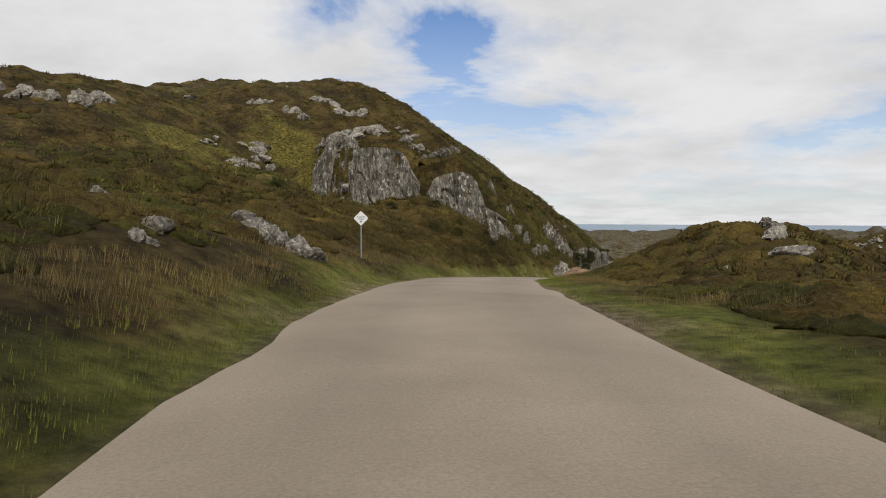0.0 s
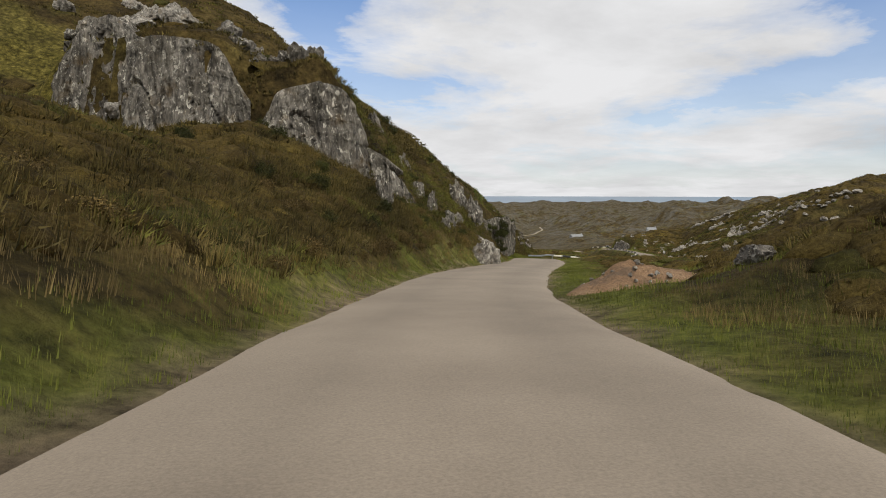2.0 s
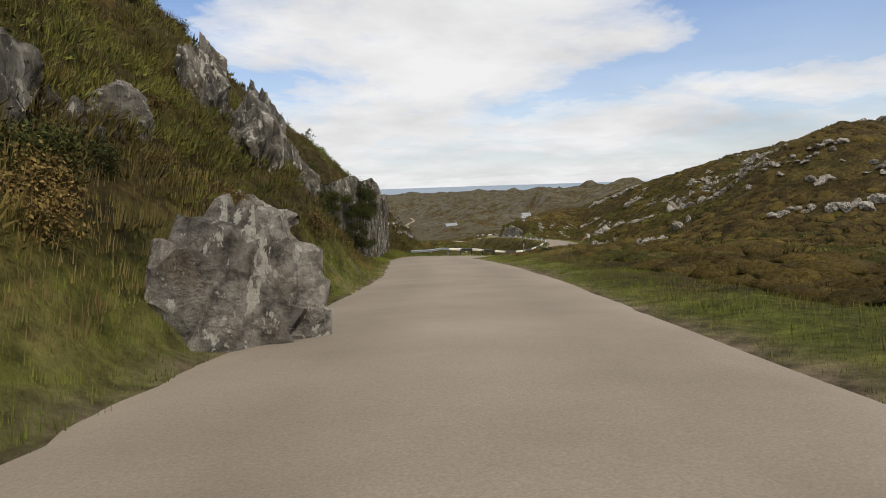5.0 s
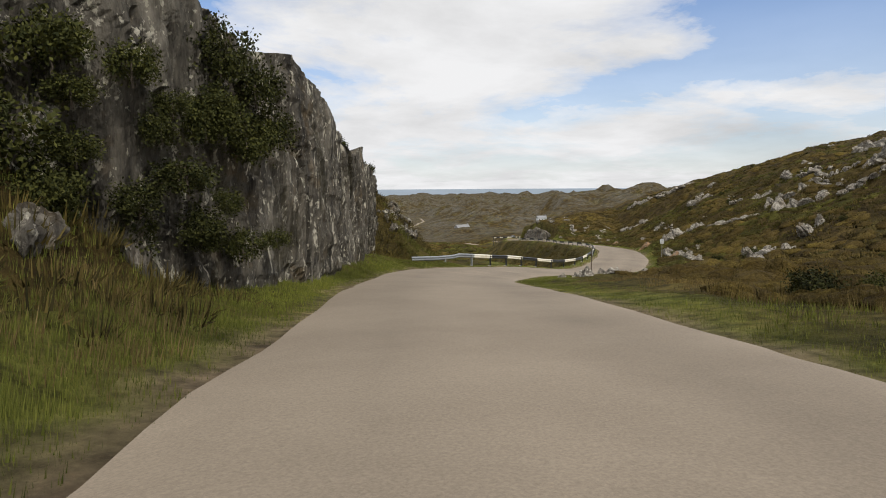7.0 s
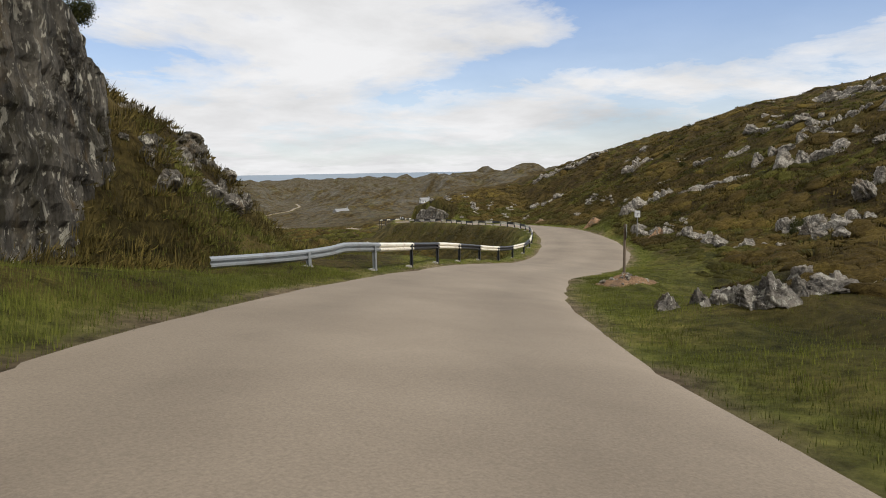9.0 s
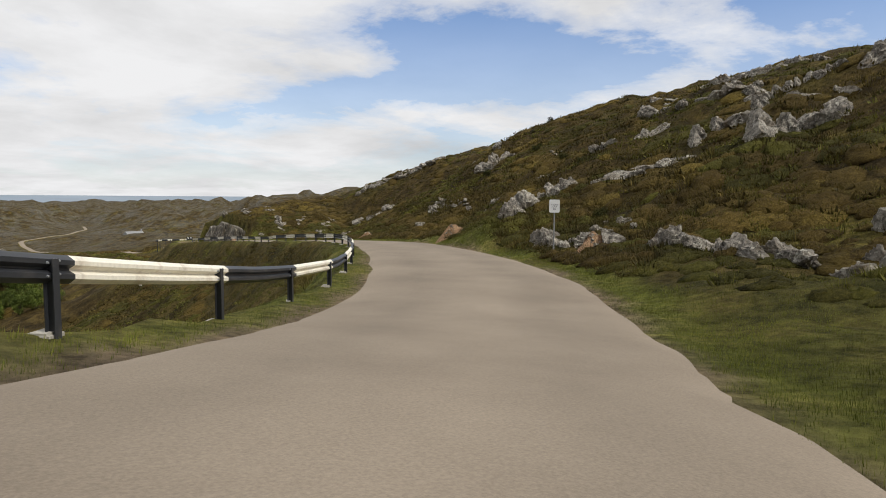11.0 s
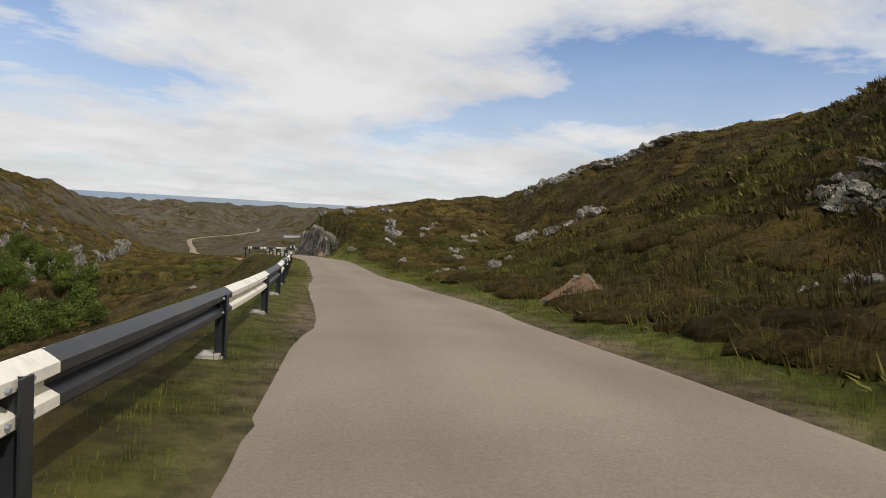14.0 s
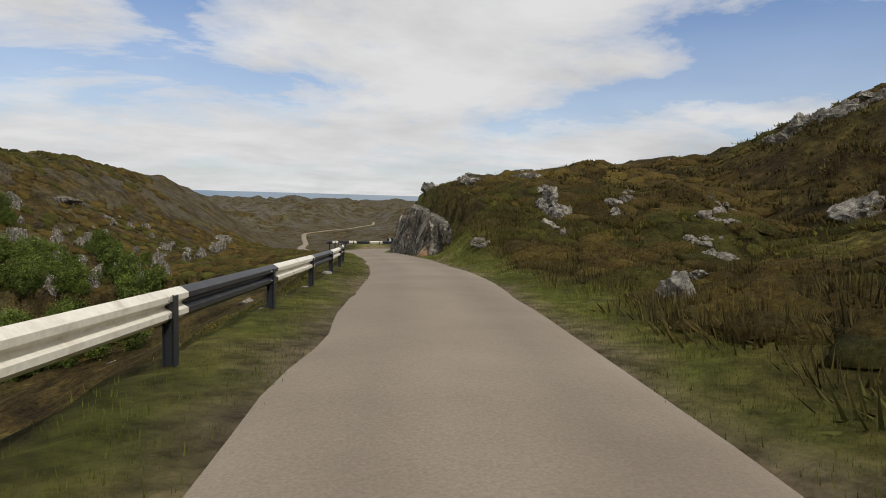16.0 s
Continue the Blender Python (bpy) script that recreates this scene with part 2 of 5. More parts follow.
def mat_leaf(name, dark, light):
    m, nt, b = material(name, 0.8, spec=0.15)
    g = nt.nodes.new("ShaderNodeNewGeometry")
    col = ramp(nt, g.outputs["Random Per Island"], [(0.0, dark), (1.0, light)])
    big = tex_noise(nt, 0.22, 4, 0.6, space="World")
    col = blend(nt, 0.9, col, ramp(nt, big, [(0.32, (0.34, 0.37, 0.36)), (0.50, (0.76, 0.80, 0.76)), (0.68, (1.25, 1.30, 1.08))]), "MULTIPLY")
    nt.links.new(col, b.inputs["Base Color"])
    return m


MOOR, ROAD_M = mat_moor(), mat_road()
ROCK, CRAG = mat_rock("lichened gneiss", 1.45, (1, 1, 1), (1.05, 1.0, 0.90)), mat_rock("grey crag rock", 0.90, (1, 1, 0.35), (1.06, 1.0, 0.88), moss=0.4)
# the crag rock in a darker tone with more moss, for the roadside cliff
DARK_CRAG = mat_rock("dark mossy rock", 0.72, (1, 1, 0.22), (1.06, 1.0, 0.86), moss=0.8)
STEEL = mat_plain("galvanised steel", (0.36, 0.38, 0.39), 0.45, 0.5, 0.5, 3.0, (0.20, 0.16, 0.12))
WHITE = mat_plain("weathered white paint", (0.84, 0.79, 0.66), 0.5, 0, 0.6, 2.2, (0.34, 0.22, 0.12))
BLACK = mat_plain("weathered black paint", (0.030, 0.032, 0.036), 0.45, 0, 0.5, 3.0, (0.10, 0.09, 0.08))
SIGN_W = mat_plain("white sign face", (0.80, 0.80, 0.78), 0.4, 0, 0.15, 5.0)
POLE = mat_plain("grey painted pole", (0.30, 0.30, 0.29), 0.5, 0.3, 0.4, 5.0)
INK = mat_plain("black lettering", (0.02, 0.02, 0.02), 0.6, 0, 0.0)
WOOD = mat_plain("weathered timber", (0.16, 0.12, 0.085), 0.85, 0, 0.5, 4.0)
GRIT = mat_grit()
CONCRETE = mat_plain("stained concrete", (0.42, 0.39, 0.33), 0.9, 0, 0.7, 5.0)


# ---- plan of the road: place and height of its line, widths to either side ----
LINE = [(-2.4, -70, 1.2), (-2.3, -30, 0.0), (-2.2, 0.84, -1.11), (-1.4, 16.0, -1.72), (0.76, 30.7, -2.71), (4.8, 45.1, -4.02),
        (10.4, 59.3, -5.36), (17.8, 76.0, -7.15), (25.7, 93.2, -8.86), (31.3, 106.7, -10.12), (37.1, 119.2, -11.53), (45.3, 130.85, -13.3),
        (58.4, 143.8, -15.5), (70.5, 153.7, -17.32), (79.0, 161.8, -17.72), (89.5, 174.0, -18.12), (97.7, 186.6, -18.94), (104.3, 199.4, -19.91), (107.2, 205.5, -20.5),
        (115.3, 223.8, -21.7), (121.85, 243.7, -23.2), (127.0, 261.0, -24.7), (133.8, 270.6, -25.5), (144.0, 277.0, -26.4), (152.0, 291.0, -28.0), (151.0, 312.0, -30.3)]
LEFT = [2.0, 2.0, 2.0, 2.3, 2.5, 2.4, 2.8, 2.9, 2.0, 1.9, 2.4, 4.0, 3.6, 2.2, 1.3, 0.9, 1.0, 1.3, 1.2, 1.3, 1.4, 1.6, 1.8, 1.8, 1.7, 1.7]
RIGHT = [2.6, 2.6, 2.9, 3.1, 3.0, 2.5, 2.7, 3.4, 4.1, 4.0, 3.6, 2.1, 1.9, 4.3, 5.4, 4.7, 3.1, 2.1, 2.0, 2.0, 1.9, 1.8, 1.8, 1.8, 1.8, 1.8]


def spline(rows, n=24):
    p = np.array(rows, float)
    p = np.vstack([2 * p[0] - p[1], p, 2 * p[-1] - p[-2]])
    u = np.linspace(0, 1, n, endpoint=False)[:, None]
    out = []
    for a, b, c, d in zip(p[:-3], p[1:-2], p[2:-1], p[3:]):
        out.append(0.5 * (2 * b + (c - a) * u + (2 * a - 5 * b + 4 * c - d) * u**2 + (3 * b - a - 3 * c + d) * u**3))
    return np.vstack(out + [p[-2:-1]])


R = spline([(*a, l, r, i) for i, (a, l, r) in enumerate(zip(LINE, LEFT, RIGHT))])
_arc = np.r_[0, np.cumsum(np.linalg.norm(np.diff(R[:, :2], axis=0), axis=1))]
ARC = np.arange(0, _arc[-1], 0.5)
R = np.stack([np.interp(ARC, _arc, c) for c in R.T], 1)
TAN = np.gradient(R[:, :2], axis=0)
TAN /= np.linalg.norm(TAN, axis=1)[:, None]
SIDE = np.stack([TAN[:, 1], -TAN[:, 0]], 1)              # to the right
BANK = np.interp(R[:, 5], [9.5, 11, 12.2, 13.5], [0, 0.07, 0.08, 0.0])


def hash2(i, j, seed):
    h = np.sin(i * 127.1 + j * 311.7 + seed * 74.7) * 43758.5453
    return h - np.floor(h)


def vnoise(x, y, seed=0):
    i, j = np.floor(x), np.floor(y)
    u, v = x - i, y - j
    u, v = u * u * (3 - 2 * u), v * v * (3 - 2 * v)
    a, b = hash2(i, j, seed), hash2(i + 1, j, seed)
    c, d = hash2(i, j + 1, seed), hash2(i + 1, j + 1, seed)
    return (a * (1 - u) + b * u) * (1 - v) + (c * (1 - u) + d * u) * v - 0.5


def fbm(x, y, octaves, seed=0, gain=0.5):
    s, a = 0, 1.0
    for k in range(octaves):
        s = s + a * vnoise(x * 2**k + 13.7 * k, y * 2**k - 7.1 * k, seed + k)
        a *= gain
    return s


def smooth(a, b, x):
    t = np.clip((x - a) / (b - a), 0, 1)
    return t * t * (3 - 2 * t)


def ridge(x, y, rows, slope, rounding):
    """Height of a long hill whose crest runs through rows of x, y, z."""
    p = np.array(rows, float)
    best = np.full(x.shape, -1e9)
    for a, b in zip(p[:-1], p[1:]):
        d = b - a
        t = np.clip(((x - a[0]) * d[0] + (y - a[1]) * d[1]) / (d[0] ** 2 + d[1] ** 2), 0, 1)
        dist = np.hypot(x - a[0] - t * d[0], y - a[1] - t * d[1])
        best = np.maximum(best, a[2] + t * d[2] - slope * (np.sqrt(dist**2 + rounding**2) - rounding))
    return best


def smax(a, b, k):
    m = np.maximum(a, b)
    return m + k * np.log1p(np.exp(-np.abs(a - b) / k)) - 0


# left bank along the road (by row of LINE): rise of the foot, its reach, slope beyond
ST = [0, 2, 4, 5, 6, 7.4, 9, 10.4, 11.1, 11.8, 12.15, 13, 19, 25]
FOOT = [1.0, 1.0, 1.8, 2.8, 4.4, 6.0, 5.6, 5.2, 5.6, 5.2, 0, -1.2, -2.0, -0.8]
REACH = [8, 8, 8, 8, 6.5, 6, 5.5, 2.0, 1.5, 2.5, 3, 3, 3, 4]
BEYOND = [0.16, 0.18, 0.25, 0.28, 0.32, 0.30, 0.26, 0.24, 0.14, 0.02, -0.35, -0.75, -0.75, -0.2]
RST = [0, 2, 4, 5, 6, 8, 10, 11, 12, 13, 14, 16, 19, 20, 22, 25]
RBEY = [0.08, 0.04, 0.0, -0.04, -0.08, -0.06, 0.02, 0.10, 0.12, 0.14, 0.18, 0.16, 0.05, 0.25, 0.3, 0.1]

LEFT_CREST = [(-110, 40, 9), (-75, 60, 11.8), (-48.7, 76, 16.5), (-34.8, 124.3, 25)]
LEFT_END = [(-30.7, 106.4, 22.5), (-12.9, 115.3, 23.6), (4.8, 150, 18.6), (12, 126, 4.4), (20, 134, -1.5), (30, 140, -5.5), (40.1, 143.7, -9.2)]
RIGHT_CREST = [(130, 112, -5.5), (136, 130.5, -1.3), (132.7, 139.2, -0.1), (158.3, 158.2, 2.6), (184.7, 200.8, -1.2), (183, 220.4, -4.9), (228.7, 282.9, -8.5), (257, 335, -16)]
KNOLL = [(130.5, 250, -20.2), (138, 241, -17.2), (152, 246, -15.2), (178, 262, -16.7)]
BROW = [(21.5, 104, -1.6), (25.8, 112.0, -2.6), (30.4, 119.8, -5.0), (33.4, 125.2, -6.2), (36.4, 131.6, -6.8), (39.7, 139, -7.3), (42, 144, -8.2)]
SLAB_BANK = [(91.0, 166.4, -17.4), (94.2, 166.2, -16.2), (98, 165.4, -15.2)]
KNOB = [(118, 134.2, 1), (118.5, 136.3, 2.9), (132, 138, 2.4), (150, 138, 0)]
NEAR_KNOLL = [(16, 29, -2.6), (19.5, 38, -0.4)]
HEADLAND = [(37, 143, -6.8), (43, 147.5, -7.9), (46, 152, -10.5), (48.5, 158, -11.2), (51.8, 167.5, -12.2), (52.4, 161, -14.0), (52.2, 157.5, -14.2)]
LEFT_WALL = [(-60, 300, 4), (20, 335, -3), (76, 383, -13.3), (102, 435, -10.7), (128, 505, -19.1), (150, 580, -30)]
DOME = [(247, 890, -60), (330, 1040, -36.8), (404, 1128, -50), (428, 1120, -66)]
FAR_CREST = [(420, 1180, -84), (575, 1390, -78), (700, 1600, -64.3), (1000, 2000, -54), (900, 1400, -37.9), (760, 960, -34.7), (610, 690, -26.5), (520, 560, -17.5)]


# the foot line of the crags on the left hill: x, y, and the ground on top of them
CRAG_X = [-17, -14.2, -12.8, -8.1, -2.8, -0.6, 0.6, 3.6, 5.8, 7.2, 9.2, 11]
CRAG_Y = [80.5, 79, 78, 75, 73, 72.6, 72, 72, 73.4, 75.6, 76.4, 79]
CRAG_Z = [4, 6.6, 8.4, 8.2, 7.0, 5.0, 4.9, 5.5, 3.2, 1.2, -0.7, -3.5]


BRACKEN = [(-26.5, 74, 4.5, 4), (-18.5, 88, 4, 5), (-15, 80, 3.2, 4), (86, 146, 4, 6), (130, 219, 4, 3)]


VALE = [(151, 311, -30.3), (146, 330, -32.2), (150, 365, -35), (162, 420, -39.5), (178, 480, -44), (195, 540, -48.3), (207, 590, -49), (215, 612, -47.5), (230, 624, -46.5), (262, 662, -47), (290, 720, -49), (330, 800, -52), (374, 912, -55)]


def trough(x, y, rows):
    """Nearest distance to a valley line and its height there."""
    p = np.array(rows, float)
    near, level = np.full(x.shape, 1e9), np.zeros(x.shape)
    for a, b in zip(p[:-1], p[1:]):
        d = b - a
        t = np.clip(((x - a[0]) * d[0] + (y - a[1]) * d[1]) / (d[0] ** 2 + d[1] ** 2), 0, 1)
        dist = np.hypot(x - a[0] - t * d[0], y - a[1] - t * d[1])
        level = np.where(dist < near, a[2] + t * d[2], level)
        near = np.minimum(near, dist)
    return near, level


def land(x, y, rough=True):
    """Height of the ground, how far a point lies outside the road, its row along the road, the signed side."""
    flat = x.ravel(), y.ravel()
    step = slice(None, None, 6)
    rx, ry, rz = R[step, 0], R[step, 1], R[step, 2]
    near = np.empty(flat[0].shape, int)
    base = np.empty(flat[0].shape)
    for k in range(0, len(flat[0]), 20000):
        dx = flat[0][k:k + 20000, None] - rx
        dy = flat[1][k:k + 20000, None] - ry
        d2 = dx * dx + dy * dy
        near[k:k + 20000] = d2.argmin(1)
        w = 1 / (d2 + 500.0) ** 2
        base[k:k + 20000] = (w * rz).sum(1) / w.sum(1)
    near = near * 6
    for _ in range(3):
        t = (flat[0] - R[near, 0]) * TAN[near, 0] + (flat[1] - R[near, 1]) * TAN[near, 1]
        near = np.clip(near + np.round(t / 0.5).astype(int), 0, len(R) - 1)
    lat = (flat[0] - R[near, 0]) * SIDE[near, 0] + (flat[1] - R[near, 1]) * SIDE[near, 1]
    far = np.hypot(flat[0] - R[near, 0], flat[1] - R[near, 1])
    lat = np.sign(lat + 1e-9) * far
    row = R[near, 5]
    edge = np.where(lat < 0, R[near, 3], R[near, 4])
    off = np.abs(lat) - edge
    roadz = R[near, 2] - BANK[near] * np.clip(lat, -8, 8)
    D = np.maximum(off, 0)
    x, y = flat
    shelf = np.interp(row, [8.0, 8.9, 9.6, 10.2, 10.8, 11.2, 11.6, 12.0, 12.4, 25], [0, 2.5, 2.3, 2.2, 3.4, 5.2, 7.6, 6.0, 1.3, 1.3])
    Dh = np.maximum(D - shelf, 0)
    lh = np.interp(row, ST, FOOT) * (1 - np.exp(-Dh / np.interp(row, ST, REACH))) + np.minimum(shelf, 2.6) * 0.36 * smooth(0, 2.6, D) * np.interp(row, [8.6, 9.4, 10.2, 10.7, 11.3], [0.8, 0.4, 0.5, 1, 0.1])
    lh = lh + np.interp(row, ST, BEYOND) * 48 * (1 - np.exp(-Dh / 48)) * np.where(row > 12, smooth(0.9, 3.0, D), 1)
    rh = np.interp(row, RST, RBEY) * 30 * (1 - np.exp(-np.maximum(D - 1.2, 0) / 30))
    here = np.exp(-D / 45)
    base = roadz * here + base * (1 - here) - 22 * smooth(295, 560, y) - 30 * smooth(700, 1500, np.hypot(x, y))
    z = base + np.where(lat < 0, lh * np.exp(-np.maximum(D - 80, 0) / 60), rh * np.exp(-np.maximum(D - 30, 0) / 40))
    hills = np.maximum(np.maximum(ridge(x, y, RIGHT_CREST, 0.90, 60), ridge(x, y, KNOB, 0.75, 7)), ridge(x, y, KNOLL, 0.42, 18)) - 1.6 * np.maximum(-lat - edge, 0)
    hills = hills - np.where(lat > 0, np.interp(row, [12.8, 14, 16, 17.2], [0, 2.4, 2.2, 0]) * np.exp(-(D / 32) ** 2), 0)
    hills = hills - 9 * (1 - smooth(1.5, 2.7, D)) * smooth(19.4, 19.8, row) * (1 - smooth(21.2, 21.6, row))
    hills = np.maximum(hills, np.where(lat < -1, np.maximum(ridge(x, y, LEFT_CREST, 0.68, 10), ridge(x, y, LEFT_END, 0.9, 10)) - 3 * np.exp(-D / 3.0) - 9 * (1 - smooth(shelf - 0.2, shelf + np.interp(row, [8.6, 9.3, 9.9], [8, 5, 0.9]), D)) * smooth(0, 0.5, shelf), -1e3))
    hills = np.maximum(hills, np.where(lat < 0, ridge(x, y, BROW, 0.7, 1.2) - 14 * (1 - smooth(shelf + 0.1, shelf + np.interp(row, [8.6, 9.3, 9.8], [6, 3, 1.1]), D)), -1e3))
    hills = np.maximum(hills, np.where(lat > 0, ridge(x, y, SLAB_BANK, 0.55, 1.2), -1e3))
    hills = np.maximum(hills, np.maximum(ridge(x, y, NEAR_KNOLL, 0.5, 4), np.where(D > 4.5, ridge(x, y, HEADLAND, 1.5, 1.2), -1e3)))
    hills = np.maximum(hills, np.maximum(ridge(x, y, LEFT_WALL, 0.55, 14), ridge(x, y, DOME, 0.34, 40)))
    hills = np.maximum(hills, ridge(x, y, FAR_CREST, 0.16, 60))
    z = smax(z, hills, 0.8)
    behind = y - np.interp(x, CRAG_X, CRAG_Y)
    z = z - np.interp(x, [-18, -12.8, -8, -4, -1], [0, 2.2, 3.0, 1.5, 0]) * smooth(52, 72, y) * (1 - smooth(-0.2, 1.0, behind))
    shelf_top = np.interp(x, CRAG_X, CRAG_Z) + 0.34 * behind - 14 * (1 - smooth(0.3, 1.4, behind)) - 0.8 * np.maximum(behind - 9, 0)
    z = np.where((x > -17) & (x < 11), smax(z, shelf_top, 0.5), z)
    if rough:
        away = smooth(0.5, 14, D)
        wild = smooth(20, 220, D)
        z = z + (fbm(x / 17, y / 17, 4, 3) * 2.6 * away + fbm(x / 3.2, y / 3.2, 3, 9) * 0.85 * smooth(0.4, 6, D)) * np.where(D < 300, 1, 0.6)
        z = z + fbm(x / 75, y / 75, 5, 21, 0.58) * (9 + 6 * smooth(400, 1200, D)) * wild + np.abs(fbm(x / 110, y / 110, 4, 25, 0.5)) * 22 * smooth(150, 500, D)
        z = z + (np.abs(fbm(x / 52, y / 52, 3, 77, 0.45)) - 0.16) * 24 * smooth(180, 420, D)
        z = z + np.abs(fbm(x / 1.1, y / 1.1, 2, 31)) * 0.30 * smooth(0.3, 2.0, D)
    far_off, level = trough(x, y, VALE)
    sink = np.exp(-(far_off / 34) ** 2) * smooth(6, 16, D)
    z = z * (1 - sink) + level * sink
    k = smooth(0.0, 1.6, off)
    z = (roadz - 0.10) * (1 - k) + z * k + np.where(off > 0, 0.05, 0) * (1 - k)
    return z, off, row, lat


def bracken(x, y):
    """Where yellow bracken and grass take the place of heather."""
    out = np.zeros(np.shape(x))
    for cx, cy, rx, ry in BRACKEN:
        out = np.maximum(out, np.exp(-((x - cx) / rx) ** 2 - ((y - cy) / ry) ** 2))
    return smooth(0.30, 0.95, out + 0.9 * fbm(x / 3.0, y / 3.0, 4, 88)) * 0.8


def sheet(x, y):
    """Height of the ground sheet as built."""
    i = np.clip(np.searchsorted(gx, x) - 1, 0, nx - 2)
    j = np.clip(np.searchsorted(gy, y) - 1, 0, ny - 2)
    u = (x - gx[i]) / (gx[i + 1] - gx[i])
    v = (y - gy[j]) / (gy[j + 1] - gy[j])
    g = GZ.reshape(ny, nx)
    return (g[j, i] * (1 - u) + g[j, i + 1] * u) * (1 - v) + (g[j + 1, i] * (1 - u) + g[j + 1, i + 1] * u) * v


def land_at(x, y):
    return float(sheet(np.array([float(x)]), np.array([float(y)]))[0])


def place_at(row, lat):
    """A place beside the road: row of LINE and metres to the right."""
    k = int(np.argmin(np.abs(R[:, 5] - row)))
    x, y = R[k, 0] + SIDE[k, 0] * lat, R[k, 1] + SIDE[k, 1] * lat
    return x, y, math.degrees(math.atan2(TAN[k, 1], TAN[k, 0]))


def from_arrays(name, verts, faces, mat, smooth_faces=True):
    me = bpy.data.meshes.new(name)
    me.from_pydata(verts.tolist() if hasattr(verts, "tolist") else verts, [], faces.tolist() if hasattr(faces, "tolist") else faces)
    me.materials.append(mat)
    if smooth_faces:
        me.polygons.foreach_set("use_smooth", np.ones(len(me.polygons), bool))
    return me


def part(name, bm, mat, parent, label=""):
    me = bpy.data.meshes.new(name)
    bm.to_mesh(me)
    bm.free()
    me.materials.append(mat)
    ob = new(name, me)
    ob.parent = parent
    return tagged(ob, label)


def axis_steps(core0, core1, lo, hi, step):
    inner = list(np.arange(core0, core1 + 1e-6, step))
    out, g, p = [], step, core1
    while p < hi:
        g *= 1.024
        p += g
        out.append(p)
    out2, g, p = [], step, core0
    while p > lo:
        g *= 1.024
        p -= g
        out2.append(p)
    return np.array(out2[::-1] + inner + out)


# ---- the ground, one sheet to the shore ----
gx = axis_steps(-46, 168, -900, 3200, 0.85)
gy = axis_steps(-12, 345, -400, 3200, 0.85)
GX, GY = np.meshgrid(gx, gy)
GZ, GOFF, GROW, GLAT = land(GX, GY)
nx, ny = len(gx), len(gy)
idx = np.arange(nx * ny).reshape(ny, nx)
quads = np.stack([idx[:-1, :-1], idx[:-1, 1:], idx[1:, 1:], idx[1:, :-1]], -1).reshape(-1, 4)
gm = from_arrays("ground", np.stack([GX.ravel(), GY.ravel(), GZ], 1), quads, MOOR)
fx, fy = GX.ravel(), GY.ravel()
wob = fbm(fx / 4, fy / 4, 3, 41)
verge = (1 - smooth(np.where(GLAT < 0, 0.5, 0.8), np.where(GLAT < 0, 1.7, 2.3), GOFF + wob * 2.2)) * 0.9
verge = np.maximum(verge, np.where(GLAT > 0, 0.7, 0.1) * (1 - smooth(2.5, 7, GOFF + 6 * fbm(fx / 11, fy / 11, 3, 47))) * np.interp(GROW, [9.5, 11, 12.6, 13.4, 15.5, 17.8, 18.4, 20], [0, 0.8, 0.8, 0.2, 0.1, 0.1, 0.35, 0.3]))
verge = np.maximum(verge, np.where(GLAT < 0, 1, 0) * np.interp(GROW, [11.95, 12.3, 14.5, 15.5], [0, 0.75, 0.75, 0.1]) * (1 - smooth(7, 15, GOFF + 5 * fbm(fx / 6, fy / 6, 2, 49))))
rough_grass = (1 - smooth(9, 24, GOFF + 8 * fbm(fx / 9, fy / 9, 3, 52))) * np.interp(GROW, [3.6, 4.6, 8.6, 9.4], [0, 1, 1, 0]) * (GLAT > 0)
verge = np.maximum(verge, rough_grass * np.clip(0.16 + 1.1 * fbm(fx / 5, fy / 5, 3, 58), 0.0, 0.7))
fern = bracken(fx, fy)
verge = np.maximum(verge, fern * 0.5)
grit = (1 - smooth(0.05, 0.55, GOFF + wob * 0.9)) * 0.85
stony = smooth(25, 120, GOFF) * 0.40 + smooth(160, 420, GOFF) * 0.16
att = gm.color_attributes.new("cover", "FLOAT_COLOR", "POINT")
att.data.foreach_set("color", np.stack([verge, grit, stony, fern], 1).ravel())
ground = tagged(new("ground", gm), "rough heather and grass moorland rising in rocky hills", "ground", kind="structure")

# ---- the road ----
cols = np.linspace(0, 1, 13)
rv, ruv = [], []
for k in range(0, len(R), 2):
    wob_l = 0.16 * vnoise(np.array(k * 0.21), np.array(0.5), 5) * 2
    wob_r = 0.16 * vnoise(np.array(k * 0.23), np.array(7.5), 6) * 2
    a, b = -R[k, 3] + wob_l, R[k, 4] + wob_r
    for c in cols:
        l = a + (b - a) * c
        camber = 0.035 * (1 - (2 * c - 1) ** 2)
        rv.append((R[k, 0] + SIDE[k, 0] * l, R[k, 1] + SIDE[k, 1] * l, R[k, 2] - BANK[k] * l + camber - (0.06 if c in (0, 1) else 0)))
        ruv.append(c)
n = len(cols)
rf = [(i * n + j, i * n + j + 1, (i + 1) * n + j + 1, (i + 1) * n + j) for i in range(len(rv) // n - 1) for j in range(n - 1)]
rm = from_arrays("road", rv, rf, ROAD_M)
layer = rm.uv_layers.new(name="across")
for lp in rm.loops:
    layer.data[lp.index].uv = (ruv[lp.vertex_index], 0)
road = tagged(new("road", rm), "narrow pale grey worn tarmac road without markings", "road", kind="structure")

